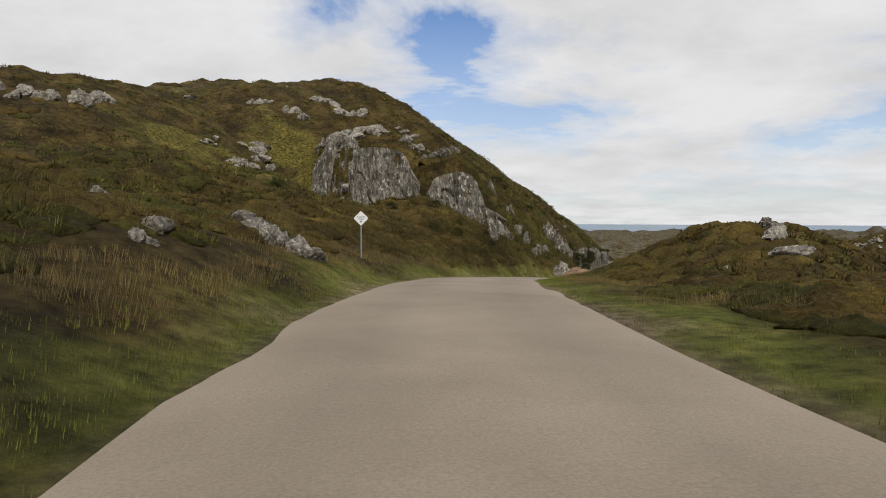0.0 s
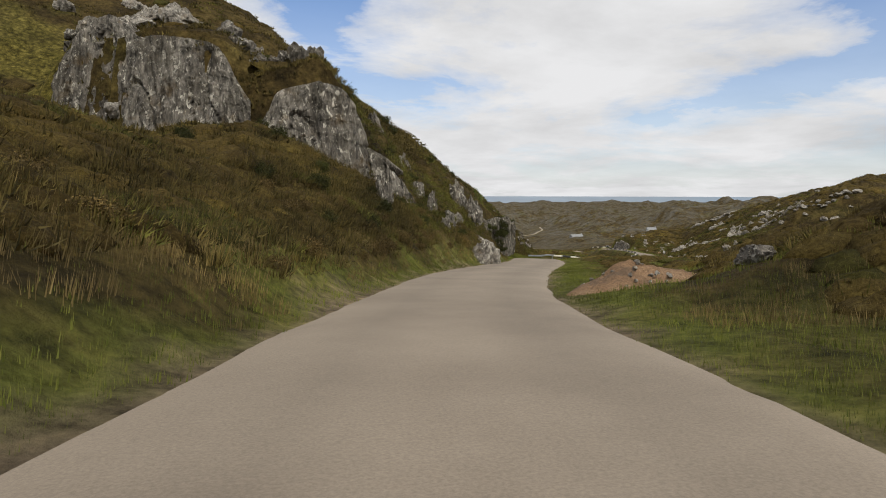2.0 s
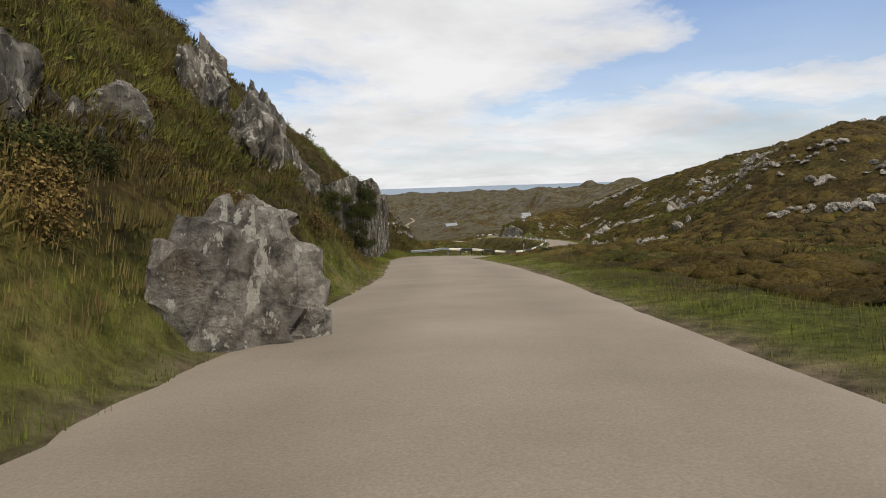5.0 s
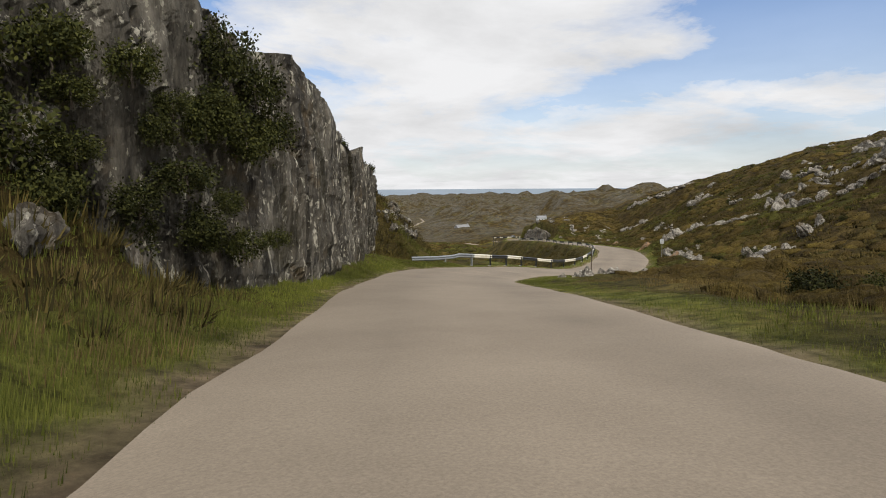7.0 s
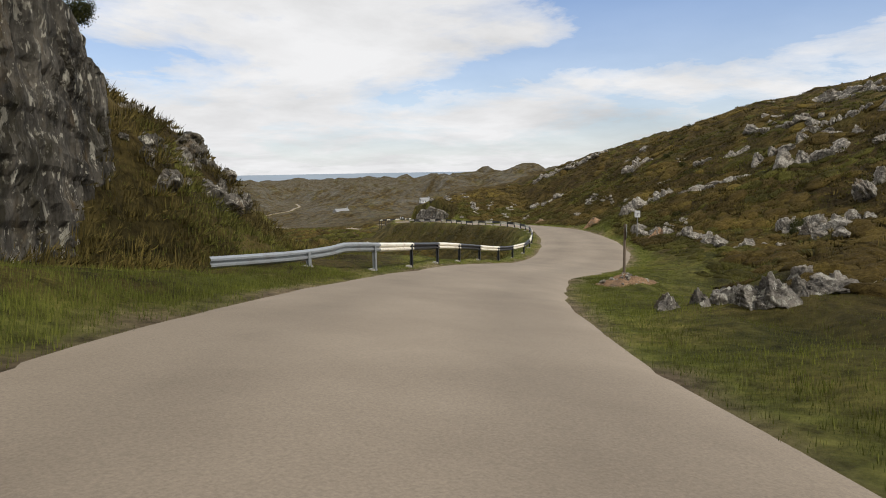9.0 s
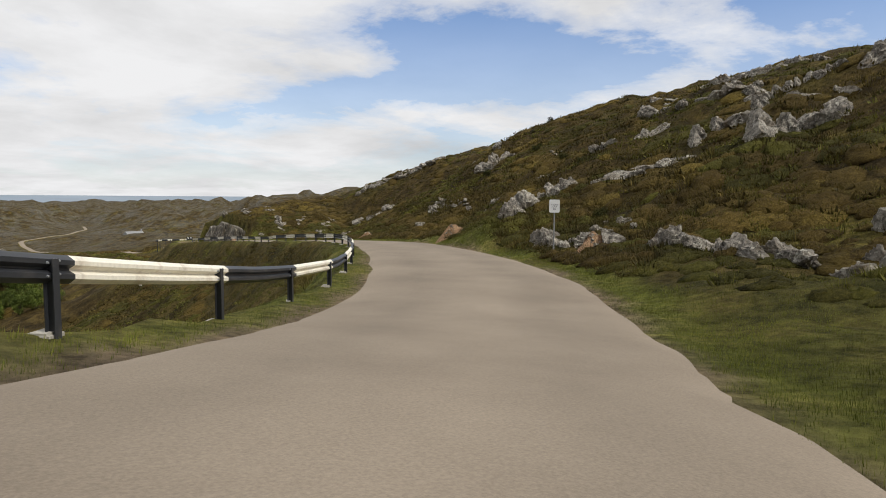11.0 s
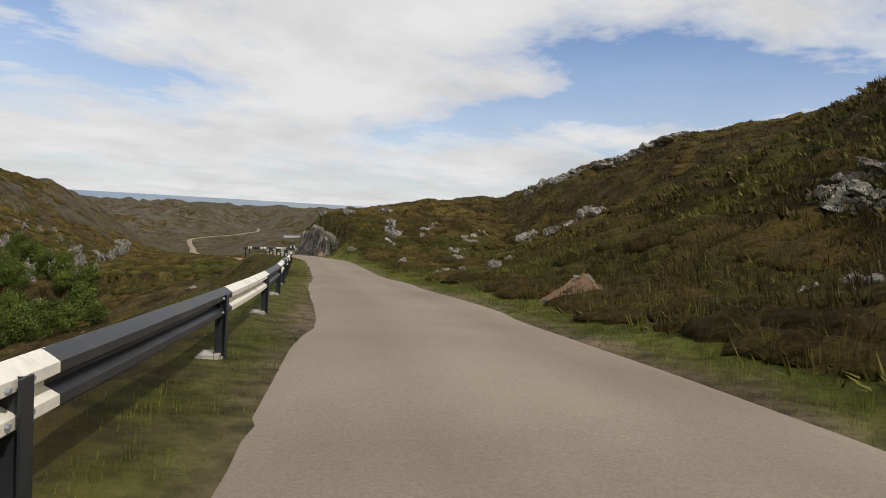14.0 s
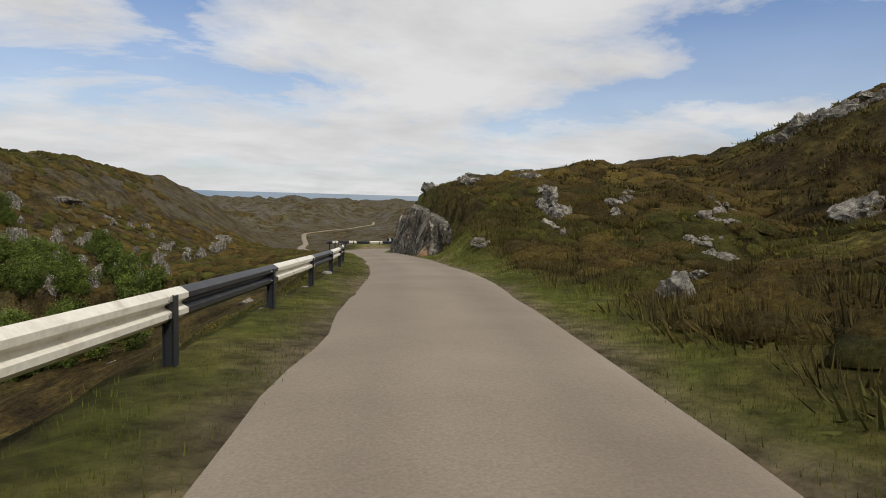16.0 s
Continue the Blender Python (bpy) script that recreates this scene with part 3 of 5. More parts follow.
# ---- sea, out to the horizon ----
sea_m, snt, sb = material("distant sea", 0.35, 0, 0.4)
snt.links.new(ramp(snt, tex_noise(snt, 0.004, 4, 0.6, (1, 0.15, 1), space="World"), [(0.3, (0.10, 0.16, 0.22)), (0.7, (0.14, 0.21, 0.28))]), sb.inputs["Base Color"])
sv, sf = [], []
radii = [1400, 2000, 2800, 3600, 4300, 4800]
depth = [-92, -90, -80, -66, -50, -38]
SEG = 64
for r_, z_ in zip(radii, depth):
    for k in range(SEG + 1):
        a = radians(-100 + 260 * k / SEG)
        sv.append((60 + r_ * math.sin(a), 120 + r_ * math.cos(a), z_))
for i in range(len(radii) - 1):
    for k in range(SEG):
        q = i * (SEG + 1) + k
        sf.append((q, q + 1, q + SEG + 2, q + SEG + 1))
tagged(new("water", from_arrays("water", sv, sf, sea_m)), "pale blue sea reaching a hazy horizon", "sea", kind="structure")


# ---- rock: shared shapes ----
def rock_mesh(seed, sub, mat, flat=0.75):
    rng = random.Random(seed)
    bm = bmesh.new()
    bmesh.ops.create_icosphere(bm, subdivisions=sub, radius=1.0)
    cuts = []
    for _ in range(13):
        n = Vector((rng.gauss(0, 1), rng.gauss(0, 1), rng.gauss(0, 0.8))).normalized()
        cuts.append((n, rng.uniform(0.42, 0.82)))
    cracks = [(Vector((rng.gauss(0, 1), rng.gauss(0, 1), rng.gauss(0, 0.35))).normalized(), rng.uniform(-0.4, 0.4)) for _ in range(6)]
    off = Vector((seed * 3.7, seed * 1.3, 0))
    bed = Vector((rng.uniform(-0.5, 0.5), rng.uniform(-0.5, 0.5), 1)).normalized() if mat is ROCK else Vector((1, rng.uniform(-0.6, 0.6), rng.uniform(-0.25, 0.25))).normalized()
    for v in bm.verts:
        p = v.co.copy()
        for n, h in cuts:
            d = p.dot(n) - h
            if d > 0:
                p -= n * d
        d = p.dot(bed) + 0.06 * noise.noise(p * 3 + off)
        p += bed * (round(d / 0.26) * 0.26 - d) * 0.75
        dip = 0.0
        for n, h in cracks:
            g = (p.dot(n) - h + 0.06 * noise.noise(p * 2.5 + off)) / 0.06
            dip += 0.16 * math.exp(-g * g)
        p *= 1 - min(dip, 0.28)
        p += v.co.normalized() * (0.07 * noise.fractal(p * 2.6 + off, 0.7, 2.1, 4))
        v.co = p
    me = bpy.data.meshes.new("rock")
    bm.to_mesh(me)
    bm.free()
    me.materials.append(mat)
    return me


ROCKS = [rock_mesh(k, 4, ROCK) for k in range(5)]
CRAGS_M = [rock_mesh(20 + k, 4, CRAG) for k in range(5)]
SMALL = [rock_mesh(40 + k, 3, ROCK) for k in range(4)]
rr = random.Random(11)


def set_rock(name, x, y, w, h, meshes, label, group, sink=0.30, deep=0.8, turn=None, lean=0.0):
    ob = new(name, meshes[rr.randrange(len(meshes))])
    z = land_at(x, y)
    ob.matrix_world = pose(x, y, z + h * (0.42 - sink), rr.uniform(-8, 8) + lean, rr.uniform(-8, 8), rr.uniform(0, 360) if turn is None else turn) @ Matrix.Diagonal((w * 0.56, w * 0.56 * deep, h * 0.62, 1))
    return tagged(ob, label, "rock", group)


def outcrop(x, y, w, h, meshes, label, group, tall=1.0):
    """A wide outcrop is a row of joined blocks, a narrow one a single block."""
    n = max(1, min(5, int(round(w / (1.5 * h)))))
    eye_x, eye_y = x - R[:, 0], y - R[:, 1]
    k = int(np.argmin(eye_x**2 + eye_y**2))
    along = Vector((TAN[k, 0], TAN[k, 1]))
    for i in range(n):
        s = (i - (n - 1) / 2) * w / n
        j = rr.uniform(-0.15, 0.15) * w / n
        set_rock("rock", x + along.x * s + j, y + along.y * s - j, w / n * rr.uniform(1.0, 1.35), h * rr.uniform(0.7, 1.05) * tall, meshes, label, group)


PALE = "pale grey lichen-spotted gneiss outcrop set in heather"
GREY = "dark grey fissured crag on the steep heather slope"
# x, y, width, height of the rocks that stand out
LEFT_HILL = [(-43.7, 63.6, 3.8, 2.5), (-35.1, 66.7, 1.9, 2.2), (-7.4, 14.1, 0.5, 0.6), (-10.3, 18.0, 0.9, 0.6), (17.2, 82.2, 2.4, 2.9), (18.2, 83.8, 1.5, 1.7)]
RIGHT_NEAR = [(62.1, 87.9, 7.0, 2.4), (18.6, 36.6, 3.2, 1.4), (16.4, 31.0, 2.2, 1.0), (11.4, 43.2, 1.2, 0.6), (120.0, 168.0, 2.4, 2.2), (19.0, 88.2, 1.6, 1.4)]
RIGHT_LAST = [(111.4, 186.4, 1.5, 0.6), (104.9, 183.1, 1.8, 0.5), (131.5, 211.6, 3.7, 1.2), (131.8, 214.7, 3.3, 1.3),
              (137.9, 217.7, 3.8, 1.1), (123.0, 211.1, 0.9, 0.6), (127.8, 228.6, 1.0, 0.6), (124.6, 228.1, 0.4, 0.5), (127.0, 221.9, 1.9, 0.5), (123.1, 219.5, 1.1, 0.5), (120.3, 228.1, 1.3, 0.5), (134.2, 221.3, 2.6, 1.3), (116.1, 213.6, 1.1, 0.8)]
CUTTING = [(128.0, 243.0, 1.8, 1.0), (130.0, 246.0, 2.0, 1.2), (129.0, 251.0, 2.2, 1.3), (132.0, 249.5, 1.6, 0.9), (131.0, 241.0, 1.6, 0.8), (133.6, 244.6, 1.6, 0.8), (126.8, 239.6, 1.2, 0.8)]
WALL_CRAGS = [(92.0, 334.0, 3.0, 6.5), (95.0, 332.5, 2.2, 5.5), (97.8, 326.0, 2.0, 5.0), (89.5, 301.0, 2.4, 5.0), (92.0, 298.0, 1.8, 4.0), (84.0, 345.0, 4.0, 4.5), (88.0, 352.0, 3.0, 3.5), (106.0, 322.0, 3.2, 3.0), (109.0, 318.0, 2.6, 3.6), (113.0, 326.0, 2.6, 3.6), (118.0, 338.0, 2.4, 3.2), (122.0, 352.0, 2.6, 3.0), (104.0, 306.0, 1.8, 4.4), (106.5, 304.0, 1.6, 4.0), (110.0, 306.0, 1.6, 3.6), (113.5, 310.0, 1.4, 3.2), (128.0, 372.0, 3.0, 3.2), (133.0, 395.0, 3.4, 3.0)]
WALL_CRAGS += [(101.0, 345.0, 2.4, 2.4), (96.0, 365.0, 3.6, 2.6), (112.0, 372.0, 2.6, 2.2), (76.0, 318.0, 4.0, 6.0), (80.0, 312.0, 3.0, 5.0), (70.0, 328.0, 4.0, 6.0), (84.0, 322.0, 2.6, 4.4), (107.0, 338.0, 1.6, 2.2), (116.0, 355.0, 2.0, 2.2)]
for rows, meshes, label, group in ((LEFT_HILL, ROCKS, PALE, "rocks on the left hill"), (WALL_CRAGS, CRAGS_M, "pale upright crag on the wooded gully side", "crags across the gully"), (RIGHT_NEAR, ROCKS, PALE, "outcrops on the right hill"),
                                   (RIGHT_LAST, ROCKS, PALE, "outcrops on the right hill"), (CUTTING, CRAGS_M, "broken grey rock face of the road cutting", "rocks of the road cutting")):
    for x, y, w, h in rows:
        big = 1.3 if rows is WALL_CRAGS else 1.0
        outcrop(x, y, w * big, h * big, meshes, label, group)


def crag_patch(a, b, c, d, n, w, h, meshes, label, group):
    """One outcrop: blocks of bedrock breaking through a four-cornered patch of the slope."""
    k = int(np.argmin((R[:, 0] - a[0]) ** 2 + (R[:, 1] - a[1]) ** 2))
    yaw = math.degrees(math.atan2(TAN[k, 1], TAN[k, 0]))
    cx, cy = (a[0] + b[0] + c[0] + d[0]) / 4, (a[1] + b[1] + c[1] + d[1]) / 4
    home = Vector((cx, cy, land_at(cx, cy)))
    root = tagged(new("outcrop"), label, "rock outcrop", group)
    root.location = home
    n = int(n * 1.5)
    for i in range(n):
        u, v = (i + rr.uniform(0.1, 0.9)) / n, rr.random()
        x = (a[0] * (1 - u) + b[0] * u) * (1 - v) + (d[0] * (1 - u) + c[0] * u) * v
        y = (a[1] * (1 - u) + b[1] * u) * (1 - v) + (d[1] * (1 - u) + c[1] * u) * v
        s = rr.choice((0.45, 0.6, 0.8, 1.0, 1.3))
        ws, hs = w * s, h * s * rr.uniform(0.75, 1.25) * (0.75 if meshes is ROCKS else 1.0)
        ob = new("block", meshes[rr.randrange(len(meshes))])
        ob.parent = root
        ob.matrix_local = pose(x - home.x, y - home.y, land_at(x, y) - home.z + hs * 0.08, rr.uniform(-14, 14), rr.uniform(-14, 14), yaw + rr.uniform(-35, 35)) @ Matrix.Diagonal((ws * 0.62, ws * 0.62 * rr.uniform(0.55, 0.9), hs * 0.7, 1))
    return root


ROADSIDE_CRAGS_A = [((-13.5, 79.6), (-9.0, 77.4), (-8.0, 82.0), (-14.0, 84.0), 9, 1.8, 1.6),
    ((-3.0, 75.0), (3.0, 74.4), (4.0, 80.0), (-3.0, 81.0), 9, 1.6, 1.5),
    ((8.6, 84.9), (10.2, 87.3), (11.0, 92.0), (8.8, 91.0), 7, 1.3, 2.4),
    ((11.4, 89.1), (12.7, 91.7), (13.0, 93.0), (11.8, 93.0), 3, 1.2, 1.6),
    ((11.3, 80.7), (13.0, 85.2), (13.0, 87.0), (11.6, 85.0), 7, 1.0, 1.5),
    ((11.9, 79.1), (13.7, 84.1), (14.2, 86.0), (12.9, 84.0), 6, 0.9, 1.5),
    ((13.4, 79.6), (16.8, 86.5), (16.4, 87.0), (14.4, 84.0), 9, 0.9, 1.1),
    ((6.7, 66.2), (7.3, 68.2), (7.3, 72.4), (6.5, 69.9), 6, 0.8, 1.1)]
ROADSIDE_CRAGS_B = [((20.0, 92.0), (22.6, 98.0), (20.6, 100.0), (17.6, 95.0), 16, 1.4, 2.4),
    ((22.4, 99.0), (24.4, 104.0), (22.8, 107.0), (20.6, 102.0), 18, 1.3, 2.4),
    ((24.0, 105.0), (26.4, 110.0), (24.4, 113.0), (22.4, 108.0), 12, 1.2, 2.0),
    ((26.0, 107.0), (28.8, 112.4), (28.0, 114.0), (25.0, 108.6), 6, 1.2, 1.6),
    ((22.6, 98.4), (23.8, 101.0), (23.4, 101.6), (22.2, 99.2), 6, 0.5, 0.9),
    ((47.4, 147.8), (49.8, 150.6), (48.6, 153.0), (46.2, 149.5), 13, 0.9, 0.9),
    ((45.0, 143.8), (46.4, 146.0), (45.6, 147.2), (44.2, 145.0), 8, 0.8, 0.8)]
for q in ROADSIDE_CRAGS_A + ROADSIDE_CRAGS_B:
    crag_patch(*q, CRAGS_M, GREY, "crags above the road")
GULLY_CRAGS_A = [((84.0, 312.0), (104.0, 300.0), (112.0, 328.0), (90.0, 348.0), 36, 2.2, 3.0),
    ((100.0, 330.0), (122.0, 350.0), (118.0, 380.0), (96.0, 366.0), 22, 2.2, 2.2),
    ((66.0, 318.0), (84.0, 304.0), (88.0, 330.0), (70.0, 345.0), 18, 2.4, 3.2)]
for q in GULLY_CRAGS_A:
    crag_patch(*q, CRAGS_M, "pale upright crag on the wooded gully side", "crags across the gully")
LEFT_ROCKS_A = [((-7.2, 22.0), (-4.9, 20.4), (-6.2, 24.0), (-8.6, 25.0), 12, 1.1, 0.9),
    ((-12.0, 84.0), (-8.0, 84.0), (-9.0, 93.0), (-13.0, 93.0), 10, 1.8, 1.5),
    ((-11.1, 86.5), (-5.9, 93.4), (-6.2, 98.0), (-11.9, 92.0), 9, 1.8, 1.5),
    ((-10.5, 74.9), (-5.4, 83.7), (-5.7, 90.5), (-11.3, 79.7), 10, 1.7, 1.4),
    ((-22.4, 75.6), (-17.9, 78.5), (-20.9, 89.0), (-25.8, 85.0), 12, 2.0, 1.2),
    ((-26.5, 76.4), (-24.6, 77.7), (-25.8, 80.9), (-27.8, 79.5), 4, 1.5, 1.0),
    ((-21.9, 69.9), (-20.4, 70.7), (-20.9, 72.3), (-22.4, 71.4), 3, 1.2, 0.8),
    ((-2.0, 91.6), (1.5, 95.0), (2.0, 98.0), (-2.0, 96.8), 8, 1.5, 1.0)]
for q in LEFT_ROCKS_A:
    crag_patch(*q, ROCKS, PALE, "rocks on the left hill")
RIGHT_ROCKS_A = [((127.0, 140.0), (134.0, 138.0), (138.0, 145.0), (131.0, 147.0), 16, 2.4, 0.9),
    ((118.0, 139.0), (123.0, 133.0), (127.0, 138.0), (122.0, 143.0), 7, 1.6, 0.7),
    ((100.0, 136.0), (105.0, 127.0), (110.0, 131.0), (104.0, 140.0), 14, 1.8, 0.8),
    ((104.0, 124.0), (108.0, 115.0), (112.0, 119.0), (108.0, 127.0), 12, 1.7, 0.8),
    ((114.0, 120.0), (118.0, 113.0), (121.0, 118.0), (117.0, 124.0), 9, 1.5, 0.8),
    ((106.0, 156.0), (104.0, 150.0), (108.0, 150.0), (111.0, 156.0), 5, 1.6, 0.8),
    ((86.0, 147.5), (80.0, 141.0), (86.5, 140.9), (88.8, 146.0), 18, 1.4, 1.0),
    ((52.0, 133.2), (52.6, 130.8), (54.8, 130.8), (54.6, 133.6), 13, 0.75, 0.62)]
RIGHT_ROCKS_B = [((54.0, 132.4), (54.4, 130.4), (59.6, 132.6), (60.4, 135.4), 14, 0.75, 0.5),
    ((84.0, 154.0), (77.4, 143.0), (80.0, 143.6), (86.0, 155.0), 16, 1.4, 1.0),
    ((88.5, 162.0), (85.2, 155.8), (87.3, 157.0), (90.0, 162.0), 9, 1.2, 0.8),
    ((124.1, 161.2), (121.1, 153.1), (127.8, 155.4), (130.4, 163.9), 10, 1.9, 0.9),
    ((112.2, 162.6), (109.5, 154.3), (117.1, 157.5), (119.9, 166.6), 9, 1.6, 0.9),
    ((123.5, 169.4), (121.6, 162.6), (124.8, 164.0), (127.7, 171.6), 5, 1.8, 0.7),
    ((132.0, 168.0), (132.5, 158.0), (138.0, 158.0), (139.0, 168.0), 12, 2.6, 1.0),
    ((57.1, 132.0), (56.8, 129.9), (59.4, 130.7), (60.3, 133.3), 5, 0.7, 0.4)]
RIGHT_ROCKS_C = [((146.0, 234.0), (150.0, 226.0), (154.0, 228.0), (149.0, 237.0), 16, 2.4, 1.2),
    ((129.5, 194.5), (129.0, 192.8), (134.0, 197.2), (134.4, 199.0), 5, 1.3, 0.8),
    ((121.6, 186.4), (120.7, 185.4), (129.5, 190.0), (130.5, 191.4), 9, 1.2, 0.9),
    ((111.4, 186.4), (112.6, 185.6), (114.2, 188.0), (112.6, 188.8), 7, 1.0, 0.45),
    ((92.0, 166.4), (97.6, 166.8), (99.0, 166.9), (93.6, 166.8), 13, 1.6, 1.3),
    ((96.2, 166.0), (97.6, 164.2), (98.6, 164.4), (99.4, 166.4), 9, 1.4, 1.1),
    ((88.4, 158.2), (90.0, 157.0), (92.6, 157.6), (91.4, 159.6), 8, 0.9, 0.5),
    ((110.5, 184.7), (108.3, 179.9), (110.1, 180.9), (112.7, 186.3), 8, 0.8, 0.35)]
RIGHT_ROCKS_D = [((104.8, 184.6), (104.2, 181.9), (107.0, 184.2), (107.6, 187.0), 8, 0.7, 0.4),
    ((102.6, 174.4), (102.6, 173.0), (104.4, 173.6), (104.6, 174.8), 6, 0.7, 0.6),
    ((105.7, 171.5), (105.6, 170.0), (108.0, 170.4), (108.1, 172.0), 7, 0.7, 0.6),
    ((116.6, 176.3), (115.7, 174.8), (117.6, 175.1), (118.6, 176.8), 4, 0.8, 0.6),
    ((110.8, 203.2), (113.0, 201.6), (113.8, 202.6), (111.4, 204.2), 6, 1.2, 0.85),
    ((46.5, 148.6), (51.0, 156.5), (50.0, 160.0), (45.0, 152.0), 14, 0.9, 0.6),
    ((149.0, 226.0), (150.0, 217.0), (154.0, 219.0), (153.0, 227.0), 14, 2.2, 1.1),
    ((130.0, 225.7), (129.9, 223.1), (132.6, 225.2), (132.6, 228.0), 7, 1.0, 0.5)]
RIGHT_ROCKS_E = [((125.9, 222.3), (125.7, 220.7), (128.2, 222.9), (127.8, 224.0), 5, 0.8, 0.4),
    ((125.4, 232.0), (124.4, 228.6), (128.0, 232.0), (129.0, 236.0), 8, 1.2, 0.8)]
for q in RIGHT_ROCKS_A + RIGHT_ROCKS_B + RIGHT_ROCKS_C + RIGHT_ROCKS_D + RIGHT_ROCKS_E:
    crag_patch(*q, ROCKS, PALE, "outcrops on the right hill")


def lie_of_land(x, y):
    """The turn that lays a thing along the slope of the ground."""
    n = Vector((land_at(x - 1.5, y) - land_at(x + 1.5, y), land_at(x, y - 1.5) - land_at(x, y + 1.5), 3.0)).normalized()
    return Vector((0, 0, 1)).rotation_difference(n).to_matrix().to_4x4()


def slope_rocks(x, y, wide, tall, turn, n, label=PALE, group="outcrops on the right hill"):
    """A band of bedrock across the slope: n blocks over a width, facing along turn."""
    across = Vector((math.cos(radians(turn)), math.sin(radians(turn))))
    home = Vector((x, y, land_at(x, y)))
    root = tagged(new("outcrop"), label, "rock outcrop", group)
    root.location = home
    for i in range(n):
        s = ((i + 0.5) / n - 0.5) * wide
        back = rr.uniform(-0.35, 0.35) * tall
        bx, by = x + across.x * s - across.y * back, y + across.y * s + across.x * back
        w, h = wide / n * rr.uniform(1.3, 2.0), tall * rr.uniform(0.40, 0.75)
        ob = new("block", ROCKS[rr.randrange(len(ROCKS))])
        ob.parent = root
        ob.matrix_local = Matrix.Translation((bx - x, by - y, land_at(bx, by) - home.z)) @ lie_of_land(bx, by) @ pose(0, 0, 0, rr.uniform(-10, 10), rr.uniform(-10, 10), turn + rr.uniform(-30, 30)) @ Matrix.Diagonal((w * 0.6, max(w, h) * 0.6, h * 0.6, 1))
    return root


slope_rocks(-38.9, 64.2, 5.5, 2.2, 30, 5, group="rocks on the left hill")
slope_rocks(-36.4, 72.9, 3.1, 2.6, 25, 2, group="rocks on the left hill")
slope_rocks(-24.3, 96.8, 3.5, 1.7, 13, 4, group="rocks on the left hill")
slope_rocks(-19.1, 96.3, 3.9, 2.3, 10, 3, group="rocks on the left hill")
slope_rocks(-15.3, 102.6, 4.1, 2.4, 7, 3, group="rocks on the left hill")
slope_rocks(-11.2, 100.8, 4.0, 2.7, 5, 3, group="rocks on the left hill")
slope_rocks(-2.6, 100.0, 3.6, 1.4, 0, 5, group="rocks on the left hill")
slope_rocks(-7.1, 12.8, 0.4, 0.5, 22, 2, group="rocks on the left hill")
slope_rocks(-8.9, 15.1, 0.5, 0.4, 25, 2, group="rocks on the left hill")
slope_rocks(-9.8, 83.8, 4.2, 2.4, 5, 3, group="rocks on the left hill")
slope_rocks(101.0, 151.7, 5.9, 3.2, -44, 4)
slope_rocks(103.4, 143.5, 8.8, 1.5, -48, 9)
slope_rocks(93.6, 127.2, 5.2, 1.5, -51, 7)
slope_rocks(98.1, 120.3, 8.0, 2.4, -55, 7)
slope_rocks(101.1, 128.5, 3.0, 1.8, -53, 3)
slope_rocks(111.1, 154.0, 5.8, 1.4, -71, 9)
slope_rocks(105.2, 156.8, 5.0, 2.4, -67, 4)
slope_rocks(108.3, 163.1, 2.3, 1.9, -63, 2)
slope_rocks(136.0, 162.2, 4.8, 1.5, -71, 7)
slope_rocks(112.2, 148.6, 3.7, 2.8, -75, 2)
slope_rocks(120.3, 184.7, 4.3, 2.3, -54, 4)
slope_rocks(100.0, 160.7, 6.0, 1.1, -48, 6)
slope_rocks(92.4, 144.0, 2.0, 4.0, -53, 2)
slope_rocks(107.3, 166.5, 2.1, 1.3, -81, 3)
slope_rocks(118.6, 183.9, 1.1, 2.0, -61, 2)
slope_rocks(113.0, 187.4, 1.9, 0.7, -53, 6)
slope_rocks(98.7, 169.9, 1.1, 0.5, -68, 4)
slope_rocks(131.6, 231.9, 1.1, 0.9, -38, 2)
slope_rocks(135.4, 228.5, 2.7, 0.8, -51, 7)
slope_rocks(128.4, 223.7, 1.5, 0.7, -49, 4)
slope_rocks(130.2, 230.6, 1.2, 1.0, -43, 2)

# scattered smaller stones that break through the heather
taken = 0
while taken < 130:
    x, y = rr.uniform(-60, 190), rr.uniform(20, 300)
    z, off, row, lat = land(np.array([x]), np.array([y]))
    if off[0] < 7 or vnoise(np.array(x / 14), np.array(y / 14), 77) < 0.02:
        continue
    s = rr.choice((0.3, 0.45, 0.6, 0.9, 1.3))
    set_rock("rock", x, y, s * rr.uniform(1, 1.9), s * rr.uniform(0.5, 0.9), SMALL, "small grey stone half buried in heather", "stones in the heather")
    taken += 1


